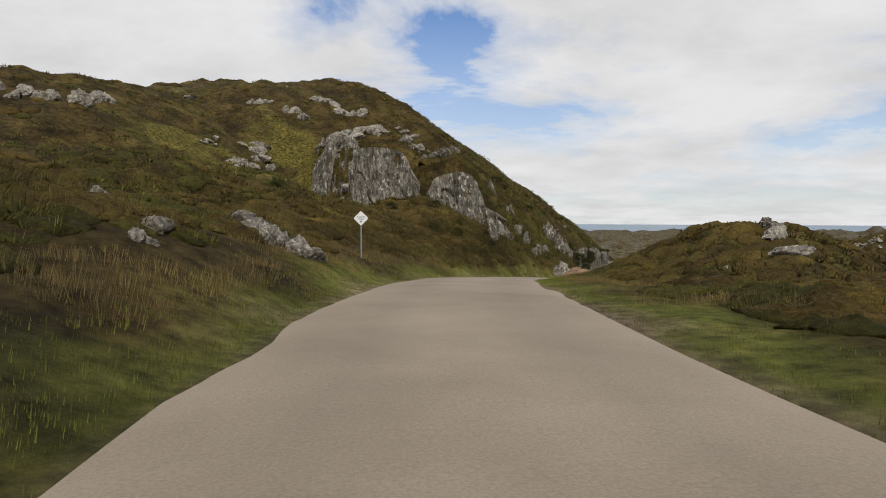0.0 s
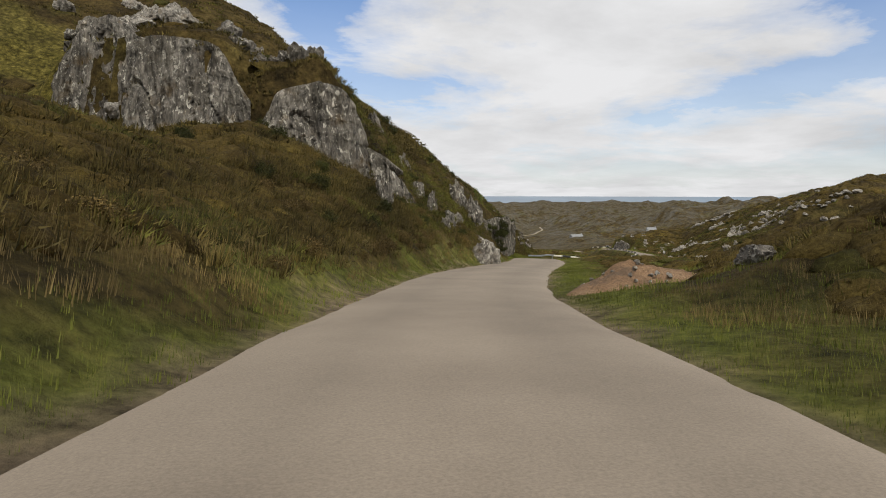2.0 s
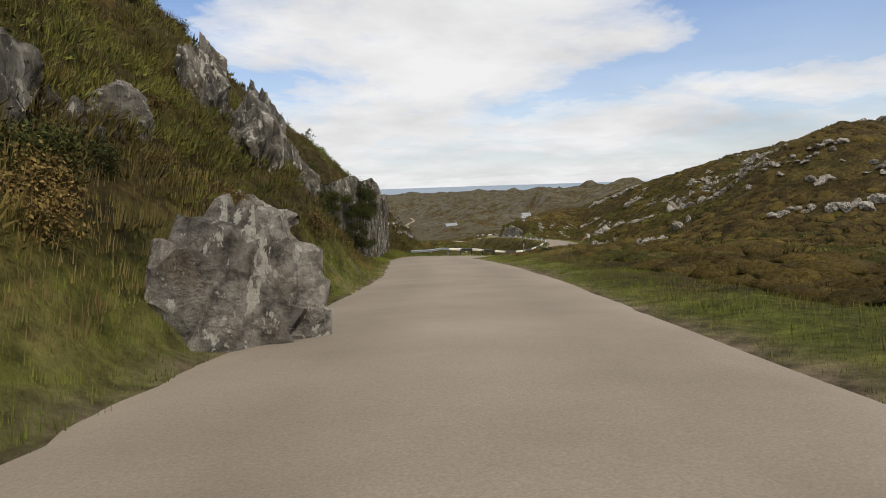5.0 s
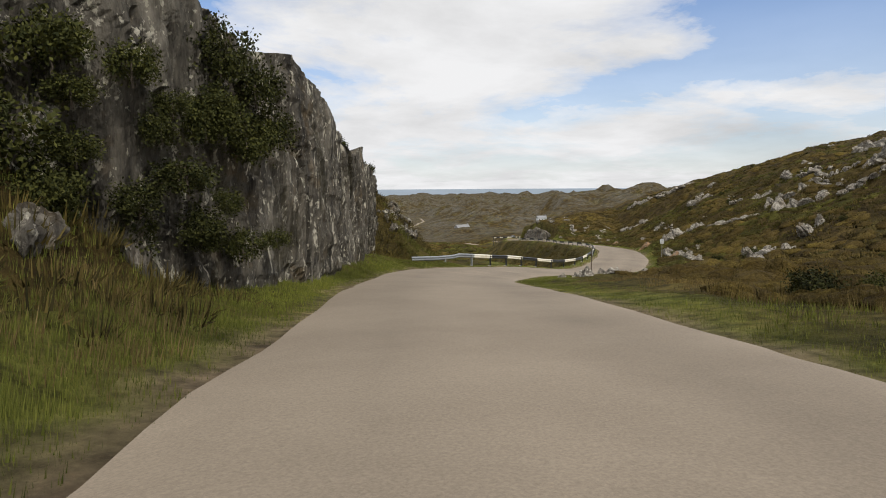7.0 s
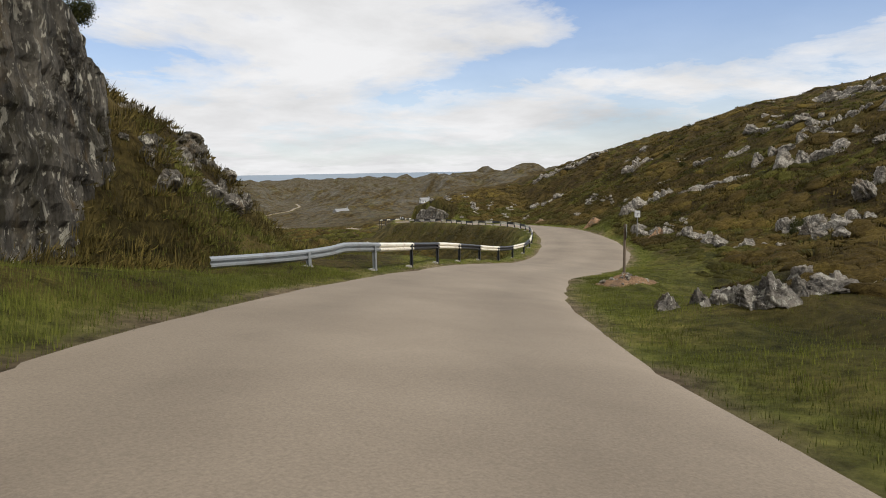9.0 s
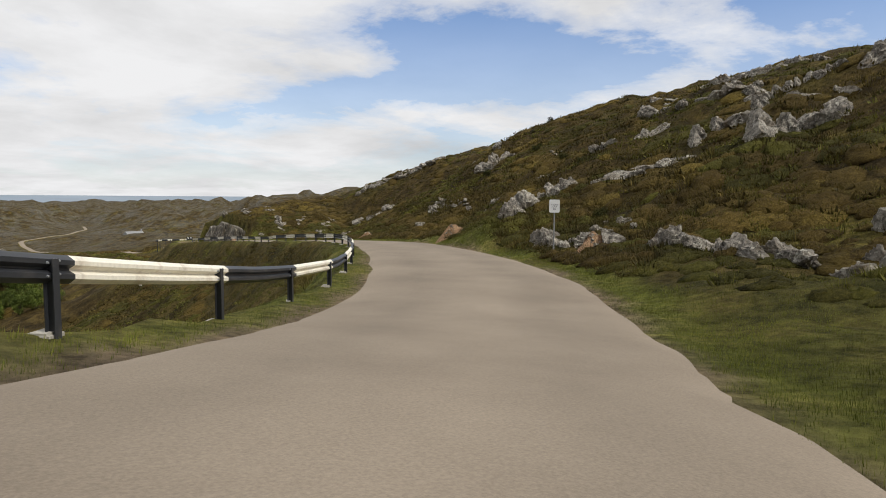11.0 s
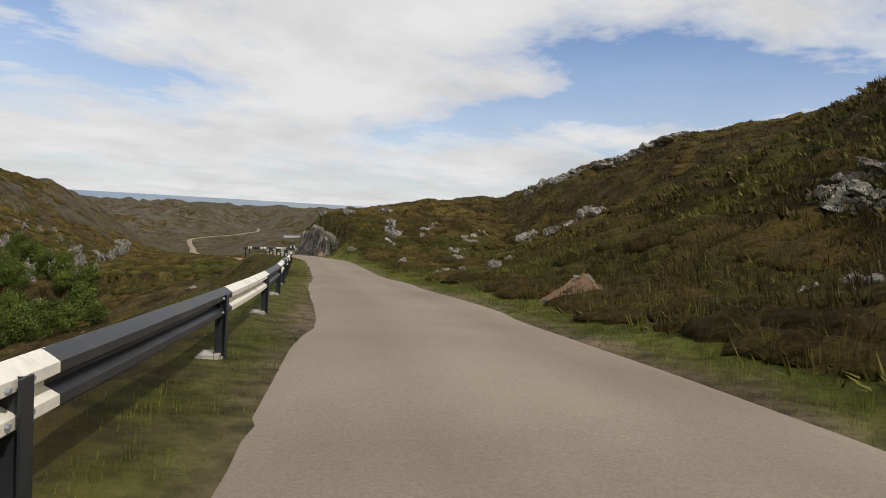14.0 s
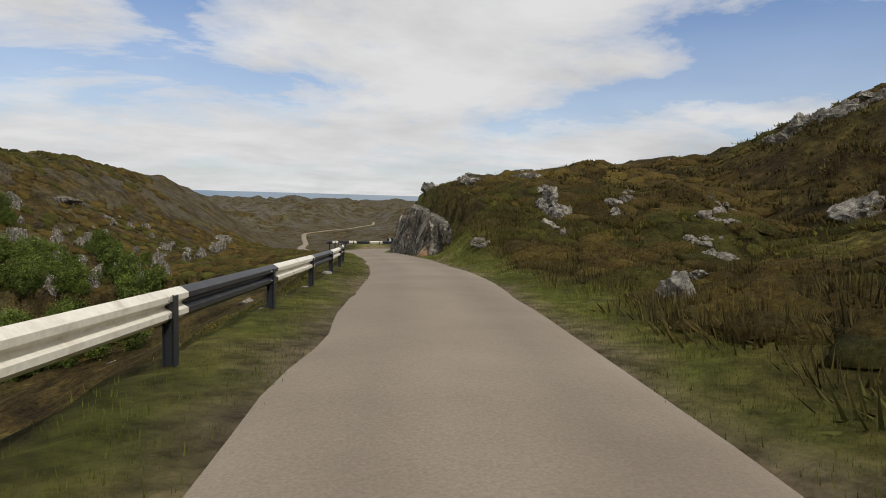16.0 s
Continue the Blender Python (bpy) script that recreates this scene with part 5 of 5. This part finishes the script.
def nearby(x, y, gap):
    """Which of the places lie within a distance of the tarmac."""
    return land(x, y, False)[1] < gap


def mounds(name, x, y, reach, tall, mat, label, category):
    """Low bushy mounds with uneven sides, as one mesh; none on the steepest ground."""
    steep = np.hypot(sheet(x + 1, y) - sheet(x - 1, y), sheet(x, y + 1) - sheet(x, y - 1)) / 2
    x, y = keep(x, y, steep < 0.6)
    n = len(x)
    z = sheet(x, y)
    size = ng.uniform(0.55, 1.45, n)
    rings, seg = ((1.0, -0.25), (0.92, 0.35), (0.62, 0.78), (0.25, 0.98)), 7
    verts = np.empty((n, len(rings) * seg + 1, 3))
    turn = ng.uniform(0, 6.28, n)
    for j, (r_, h) in enumerate(rings):
        for i in range(seg):
            a = turn + 6.2832 * (i + 0.5 * (j % 2)) / seg
            rad = reach * size * r_ * ng.uniform(0.72, 1.25, n)
            vx, vy = x + rad * np.cos(a), y + rad * np.sin(a)
            verts[:, j * seg + i] = np.stack([vx, vy, z + np.clip(sheet(vx, vy) - z, -0.55 * rad, 0.55 * rad) + tall * size * h * ng.uniform(0.75, 1.2, n) - 0.05], 1)
    verts[:, -1] = np.stack([x, y, z + tall * size * ng.uniform(0.8, 1.15, n)], 1)
    tri = []
    for j in range(len(rings) - 1):
        for i in range(seg):
            a, b, c, d = j * seg + i, j * seg + (i + 1) % seg, (j + 1) * seg + (i + 1) % seg, (j + 1) * seg + i
            tri += [(a, b, c), (a, c, d)]
    top = (len(rings) - 1) * seg
    tri += [(top + i, top + (i + 1) % seg, len(rings) * seg) for i in range(seg)]
    tri = np.array(tri)
    k = len(rings) * seg + 1
    faces = (tri[None] + (np.arange(n) * k)[:, None, None]).reshape(-1)
    me = bpy.data.meshes.new(name)
    me.vertices.add(n * k)
    me.vertices.foreach_set("co", verts.ravel())
    me.loops.add(len(faces))
    me.loops.foreach_set("vertex_index", faces)
    me.polygons.add(len(faces) // 3)
    me.polygons.foreach_set("loop_start", np.arange(0, len(faces), 3))
    me.polygons.foreach_set("loop_total", np.full(len(faces) // 3, 3))
    me.polygons.foreach_set("use_smooth", np.ones(len(faces) // 3, bool))
    me.update()
    me.materials.append(mat)
    return tagged(new(name, me), label, category, kind="stuff")


MOUND = mat_mound("heather mounds", (0.034, 0.023, 0.009), (0.105, 0.068, 0.022), (0.205, 0.142, 0.044))
MOUND_G = mat_mound("mossy heath mounds", (0.028, 0.026, 0.008), (0.078, 0.066, 0.018), (0.150, 0.125, 0.034))
x, y = strewn(15000, 2.0, 20.5, 7.0, 24)
x, y = clear_of_road(x, y, 6.5)
z, off, row, lat = land(x, y, False)
x, y = keep(x, y, ~((lat < 0) & (row > 11.3) & (row < 14.6) & (off < 13) & (sheet(x, y) < -13.0)))
x, y = keep(x, y, bracken(x, y) < 0.25 + 0.5 * vnoise(x / 1.3, y / 1.3, 7))
patch = fbm(x / 9, y / 9, 3, 61)
mounds("heather", *keep(x, y, patch < 0.13), 0.80, 0.24, MOUND, "low dark brown heather mounds over the slopes", "heather")
mounds("heath", *keep(x, y, patch > 0.10), 0.70, 0.18, MOUND_G, "low olive green heath mounds over the slopes", "heath")
x, y = ng.uniform(30, 150, 5200), ng.uniform(285, 430, 5200)
x, y = clear_of_road(x, y, 12)
patch = fbm(x / 12, y / 12, 3, 66)
mounds("heather", *keep(x, y, patch < 0.02), 1.1, 0.55, MOUND, "dark heather and scrub on the gully side", "heather")
mounds("heath", *keep(x, y, patch > -0.02), 1.0, 0.5, MOUND_G, "olive green scrub on the gully side", "heath")
x, y = strewn(44000, 1.6, 20.5, 9.0, 26)
x, y = clear_of_road(x, y, 8.0)
z, off, row, lat = land(x, y, False)
x, y = keep(x, y, ~((lat < 0) & (row > 11.3) & (row < 14.6) & (off < 13) & (sheet(x, y) < -13.0)))
x, y = keep(x, y, bracken(x, y) < 0.25 + 0.5 * vnoise(x / 1.3, y / 1.3, 7))
patch = fbm(x / 9, y / 9, 3, 61)
cushions("heather", *keep(x, y, patch < 0.17), 17, 0.62, 0.32, 0.055, HEATHER, "dense brown heather covering the slopes", "heather")
cushions("heath", *keep(x, y, patch > 0.08), 15, 0.56, 0.25, 0.050, HEATH_G, "olive green heath and moss among the heather", "heath")
for n, row0, row1, near, reach, side in ((7500, 4.2, 9.0, 2.6, 8.0, -1), (8000, 13.6, 19.6, 1.6, 11.0, 1), (1800, 10.6, 12.2, 4.0, 4.0, -1), (3200, 1.8, 4.6, 5.0, 10.0, -1)):
    x, y = strewn(n, row0, row1, near, reach, side)
    x, y = clear_of_road(x, y, near - 0.4)
    patch = fbm(x / 6, y / 6, 3, 63)
    cushions("heather", *keep(x, y, patch < 0.10), 46, 0.58, 0.34, 0.013, HEATHER, "bushy dark heather on the slope beside the road", "heather")
    cushions("heath", *keep(x, y, patch > 0.04), 42, 0.52, 0.28, 0.013, HEATH_G, "bushy olive heath on the slope beside the road", "heath")
x, y = strewn(15000, 1.6, 20.5, 1.2, 6.0)
x, y = clear_of_road(x, y, 1.3)
x, y = keep(x, y, nearby(x, y, 13))
z, off, row, lat = land(x, y, False)
gap = np.where(lat < 0, np.interp(row, [4, 5.2, 8.6, 9.2, 11.0, 11.4, 12, 13], [3.6, 1.4, 1.4, 4.2, 3.6, 6.0, 6.5, 2.4]), np.interp(row, [3, 4.2, 8.8, 9.6, 10.5, 12.8, 13.6, 15, 17.6, 18.6], [2.6, 4.5, 4.0, 3.0, 6.0, 5.0, 1.6, 1.3, 1.4, 2.6]))
x, y = keep(x, y, off > gap + 2 * vnoise(x / 1.5, y / 1.5, 44))
patch = fbm(x / 5, y / 5, 3, 61)
mounds("heather", *keep(x, y, patch < 0.10), 0.52, 0.22, MOUND, "dark brown heather mounds beside the road", "heather")
mounds("heath", *keep(x, y, patch > 0.07), 0.46, 0.17, MOUND_G, "olive green heath mounds beside the road", "heath")
cushions("heather", *keep(x, y, patch < 0.12), 48, 0.50, 0.34, 0.013, HEATHER, "springy brown heather mounds beside the road", "heather")
cushions("heath", *keep(x, y, patch > 0.04), 44, 0.44, 0.26, 0.012, HEATH_G, "olive green heath and moss beside the road", "heath")
x, y = strewn(52000, 1.6, 21, 0.10, 0.9)
x, y = clear_of_road(x, y, 0.08)
tufts("grass", x, y, 9, 0.14, 0.065, 0.006, GRASS, "short green verge grass along the tarmac", "grass")
x, y = strewn(34000, 10.5, 19.5, 0.6, 2.4, 1)
x, y = clear_of_road(x, y, 0.5)
z, off, row, lat = land(x, y, False)
x, y = keep(x, y, off < np.interp(row, [10, 12.8, 13.4, 15.6, 17.6, 18.6, 20], [8, 8, 1.6, 1.2, 1.4, 3, 3]))
tufts("grass", x, y, 8, 0.15, 0.065, 0.005, GRASS, "green grass on the lay-by and bank", "grass")
x, y = strewn(16000, 8.6, 11.6, 0.6, 1.6, -1)
tufts("grass", *clear_of_road(x, y, 0.5), 10, 0.16, 0.10, 0.005, GRASS, "longer green grass on the bank below the cliff", "grass")
x, y = strewn(6500, 1.8, 5.0, 1.4, 4.0)
x, y = clear_of_road(x, y, 1.2)
clump = vnoise(x / 1.7, y / 1.7, 15) > 0.02
tufts("straw_grass", *keep(x, y, clump), 22, 0.24, 0.24, 0.006, STRAW, "tall dry straw-coloured grass tufts", "grass")
x, y = strewn(5200, 4.6, 9.2, 0.7, 2.6, -1)
x, y = clear_of_road(x, y, 0.6)
clump = vnoise(x / 1.4, y / 1.4, 18) > 0.0
tufts("straw_grass", *keep(x, y, clump), 20, 0.22, 0.20, 0.006, STRAW, "dry straw-coloured grass tufts on the bank", "grass")
x, y = strewn(1700, 4.6, 9.4, 1.3, 3.2, -1)
x, y = clear_of_road(x, y, 1.2)
clump = vnoise(x / 2.0, y / 2.0, 19) > -0.02
cushions("heather", *keep(x, y, clump), 60, 0.46, 0.36, 0.012, HEATHER, "dark heather clumps on the grassy bank", "heather")
x, y = strewn(9000, 4.0, 9.4, 0.8, 7.0, 1)
x, y = clear_of_road(x, y, 0.8)
tufts("grass", x, y, 12, 0.28, 0.13, 0.007, GRASS, "rough olive grass on the flat moor", "grass")
x, y = strewn(4200, 4.0, 9.4, 1.6, 6.0, 1)
x, y = clear_of_road(x, y, 1.5)
clump = vnoise(x / 2.1, y / 2.1, 16) > 0.05
tufts("straw_grass", *keep(x, y, clump), 18, 0.26, 0.16, 0.006, STRAW, "dry straw-coloured grass on the flat moor", "grass")
x, y = strewn(2200, 8.4, 10.6, 3.0, 4.0, 1)
tufts("straw_grass", *clear_of_road(x, y, 2.2), 18, 0.22, 0.20, 0.006, STRAW, "tall dry straw-coloured grass tufts", "grass")


def leafy(seed, clumps, leaves, radius, leaf, squash, mat):
    """A crown: clumps of small leaves with gaps between."""
    g = np.random.default_rng(seed)
    c = g.normal(0, 1, (clumps, 3))
    c = c / np.linalg.norm(c, axis=1)[:, None] * (g.uniform(0.25, 1.0, clumps) ** 0.6)[:, None] * radius
    c[:, 2] = c[:, 2] * squash
    p = np.repeat(c, leaves, 0) + g.normal(0, 0.17 * radius, (clumps * leaves, 3))
    u = g.normal(0, 1, p.shape)
    u /= np.linalg.norm(u, axis=1)[:, None]
    v = np.cross(u, g.normal(0, 1, p.shape))
    v /= np.linalg.norm(v, axis=1)[:, None]
    s = (leaf * g.uniform(0.6, 1.4, len(p)))[:, None]
    verts = np.stack([p + u * s, p + v * s * 0.55, p - u * s, p - v * s * 0.55], 1).reshape(-1, 3)
    faces = np.arange(len(p) * 4).reshape(-1, 4)
    return from_arrays("crown", verts, faces, mat, False)


def trunk_mesh(seed, tall, thick, limbs=5):
    rng = random.Random(seed)
    bm = bmesh.new()

    def limb(a, b, r0, r1):
        ax = (b - a)
        q = ax.to_track_quat("Z", "Y").to_matrix().to_4x4()
        bmesh.ops.create_cone(bm, cap_ends=True, segments=7, radius1=r0, radius2=r1, depth=ax.length, matrix=Matrix.Translation((a + b) / 2) @ q)
    base, fork = Vector((0, 0, -0.2)), Vector((rng.uniform(-0.1, 0.1), rng.uniform(-0.1, 0.1), tall * 0.5))
    limb(base, fork, thick, thick * 0.7)
    for k in range(limbs):
        a = math.tau * k / limbs + rng.uniform(-0.4, 0.4)
        end = fork + Vector((math.cos(a) * tall * 0.3, math.sin(a) * tall * 0.3, tall * rng.uniform(0.25, 0.5)))
        limb(fork.lerp(base, rng.uniform(0, 0.4)), end, thick * 0.5, thick * 0.12)
    me = bpy.data.meshes.new("trunk")
    bm.to_mesh(me)
    bm.free()
    me.materials.append(BARK)
    return me


HEATH_B = mat_leaf("brown heather leaves", (0.042, 0.028, 0.011), (0.215, 0.140, 0.050))
BUSH_B = [(trunk_mesh(29 + k, 0.8, 0.03, 0), leafy(29 + k, 46, 52, 0.75, 0.040, 0.6, HEATH_B)) for k in range(3)]
TREE = [(trunk_mesh(k, 3.2, 0.09), leafy(k, 60, 46, 1.7, 0.12, 1.15, LEAF)) for k in range(3)]
BUSH = [(trunk_mesh(9 + k, 0.9, 0.04, 0), leafy(9 + k, 40, 56, 0.75, 0.045, 0.7, GORSE)) for k in range(3)]
SAPLING = [(trunk_mesh(19 + k, 1.6, 0.035), leafy(19 + k, 20, 16, 0.75, 0.075, 1.1, LEAF)) for k in range(2)]


def plant(name, x, y, scale, kinds, crown_at, label, category, group):
    k = rr.randrange(len(kinds))
    root = tagged(new(name), label, category, group)
    root.matrix_world = pose(x, y, land_at(x, y) - 0.05, 0, 0, rr.uniform(0, 360)) @ Matrix.Diagonal((scale, scale, scale * rr.uniform(0.85, 1.15), 1))
    t = new("trunk", kinds[k][0])
    t.parent = root
    c = new("crown", kinds[k][1])
    c.parent = root
    c.location = (0, 0, crown_at)
    return root


grown = 0
while grown < 190:
    x, y = rr.uniform(66, 112), rr.uniform(272, 345)
    z, off, row, lat = land(np.array([x]), np.array([y]))
    if off[0] < 12 or vnoise(np.array(x / 8), np.array(y / 8), 91) < 0.02 or z[0] > -17:
        continue
    plant("tree", x, y, rr.uniform(0.6, 1.35), TREE, 2.0, "small green birch on the rocky gully side", "tree", "birches in the gully")
    grown += 1
for k in range(80):
    row = rr.uniform(5.0, 11.0)
    lat = -rr.uniform(4.5, 20) if row < 8.8 else -rr.uniform(10, 20)
    x, y, _ = place_at(row, lat)
    plant("bush", x, y, rr.uniform(0.4, 0.85), BUSH, 0.4, "dark olive gorse bush growing between the crags", "bush", "bushes on the crags")
for k in range(90):
    row = rr.uniform(4.6, 10.0)
    x, y, _ = place_at(row, -(np.interp(row, range(26), LEFT) + (4.4 if row > 8.8 else 1.2) + rr.expovariate(0.32)))
    plant("heather_clump", x, y, rr.uniform(0.35, 0.7), BUSH_B, 0.3, "bushy brown heather clump on the steep bank", "heather", "heather clumps on the bank")
for k in range(30):
    along = rr.uniform(0, 1)
    plant("bush", 23.6 + 4.6 * along + rr.uniform(-1.6, 1.0), 105.5 + 7.5 * along + rr.uniform(-1, 1), rr.uniform(0.6, 1.2), BUSH, 0.5, "dark olive gorse bush growing between the crags", "bush", "bushes on the crags")
ledge = spline([(21.0, 109.8, -7.5, -5.0), (24.0, 110.2, -8.4, -5.1), (27.0, 111.2, -9.0, -5.4), (29.4, 112.5, -9.6, -5.2), (31.3, 115.2, -10.1, -4.9)], 12)
for k in range(62):
    p = ledge[int(len(ledge) * rr.uniform(0, 1) ** 1.3 * 0.97)]
    root = plant("bush", p[0] + 0.15, p[1] - 0.25, rr.uniform(0.4, 0.8), BUSH, 0.4, "dark heather bush rooted on a ledge of the rock face", "bush", "bushes on the rock face")
    root.location.z = p[2] + (p[3] - p[2]) * rr.uniform(0.0, 0.9)
crest = spline([(32.9, 119.6, -5.5), (34.9, 124.5, -6.1), (37.8, 131.0, -6.6), (41.0, 138.5, -6.9), (43.4, 144.0, -7.2)], 10)
for k in range(85):
    p = crest[rr.randrange(len(crest))]
    back = rr.uniform(0.0, 1.5)
    x, y = p[0] - 0.91 * back, p[1] + 0.42 * back
    root = plant("bush", x, y, rr.uniform(0.35, 0.6), BUSH, 0.30, "dark olive heather bush overhanging the cliff top", "bush", "bushes on the cliff top")
    root.location.z = max(min(root.location.z, p[2] + 0.5), p[2] - 0.05)
for k in range(35):
    row, lat = rr.uniform(9, 17.5), rr.uniform(9, 40)
    x, y, _ = place_at(row, lat)
    plant("bush", x, y, rr.uniform(0.3, 0.8), BUSH, 0.5, "low dark heather bush on the moor", "bush", "low bushes on the moor")
for x, y, s in ((7.5, 92.0, 1.0), (10.2, 95.0, 0.9), (5.0, 90.0, 1.2), (29.0, 122.0, 0.7), (31.5, 127.5, 0.6), (39.0, 141.0, 0.6), (41.0, 143.0, 0.5)):
    plant("sapling", x, y, s, SAPLING, 1.2, "thin young birch with sparse leaves on the crag", "tree", "saplings on the crag")


# ---- far things in the valley ----
def cottage(x, y, yaw, w, d, h, label):
    root = tagged(new("cottage"), label, "house")
    root.matrix_world = pose(x, y, land_at(x, y) - 0.3, 0, 0, yaw)
    bm = bmesh.new()
    bmesh.ops.create_cube(bm, size=1, matrix=Matrix.Translation((0, 0, h / 2)) @ Matrix.Diagonal((w, d, h, 1)))
    part("wall", bm, SIGN_W, root, "white rendered walls")
    bm = bmesh.new()
    e = 0.3
    v = [bm.verts.new(c) for c in ((-w / 2 - e, -d / 2 - e, h - 0.1), (w / 2 + e, -d / 2 - e, h - 0.1), (w / 2 + e, d / 2 + e, h - 0.1), (-w / 2 - e, d / 2 + e, h - 0.1), (-w / 2 - e, 0, h + d * 0.42), (w / 2 + e, 0, h + d * 0.42))]
    for f in ((0, 1, 5, 4), (2, 3, 4, 5), (0, 4, 3), (1, 2, 5), (3, 2, 1, 0)):
        bm.faces.new([v[i] for i in f])
    roof = part("roof", bm, POLE, root, "grey slate roof")
    for px in (-w * 0.3, 0, w * 0.3):
        bm = bmesh.new()
        bmesh.ops.create_cube(bm, size=1, matrix=Matrix.Translation((px, -d / 2 - 0.02, h * 0.5)) @ Matrix.Diagonal((0.9, 0.06, 1.1, 1)))
        part("window", bm, INK, root, "dark window")
    bm = bmesh.new()
    bmesh.ops.create_cube(bm, size=1, matrix=Matrix.Translation((w / 2 - 0.5, 0, h + d * 0.5)) @ Matrix.Diagonal((0.7, 0.9, 1.1, 1)))
    part("chimney", bm, POLE, roof)


cottage(262, 562, 10, 12, 5.5, 2.6, "low white cottage with a grey roof far down the valley")
cottage(338, 560, -15, 8, 5, 2.4, "small white cottage far down the valley")

# the road again, winding through the valley
far_line = spline([(151, 311, 0), (146, 328, 0), (150, 365, 0), (162, 420, 0), (178, 480, 0), (195, 540, 0), (207, 590, 0), (214, 612, 0), (228, 622, 0), (244, 640, 0), (262, 662, 0), (290, 720, 0), (330, 800, 0), (374, 912, 0)], 30)
fz = sheet(far_line[:, 0], far_line[:, 1])
fz = np.maximum(fz, np.convolve(np.pad(fz, 6, mode="edge"), np.ones(13) / 13, "valid")) + 0.35
ft = np.gradient(far_line[:, :2], axis=0)
ft /= np.linalg.norm(ft, axis=1)[:, None]
fv, ff = [], []
for k in range(len(far_line)):
    for l, dz in ((-3.4, -2.0), (-1.4, 0), (1.4, 0), (3.4, -2.0)):
        fv.append((far_line[k, 0] + ft[k, 1] * l, far_line[k, 1] - ft[k, 0] * l, fz[k] + dz))
for k in range(len(far_line) - 1):
    for j in range(3):
        ff.append((4 * k + j, 4 * k + j + 1, 4 * k + 5 + j, 4 * k + 4 + j))
fm = from_arrays("valley_road", fv, ff, MOOR)
fm.materials.append(ROAD_M)
fm.polygons.foreach_set("material_index", np.array([1 if k % 3 == 1 else 0 for k in range(len(ff))]))
tagged(new("valley_road", fm), "pale narrow road winding through the valley", "road", kind="structure")
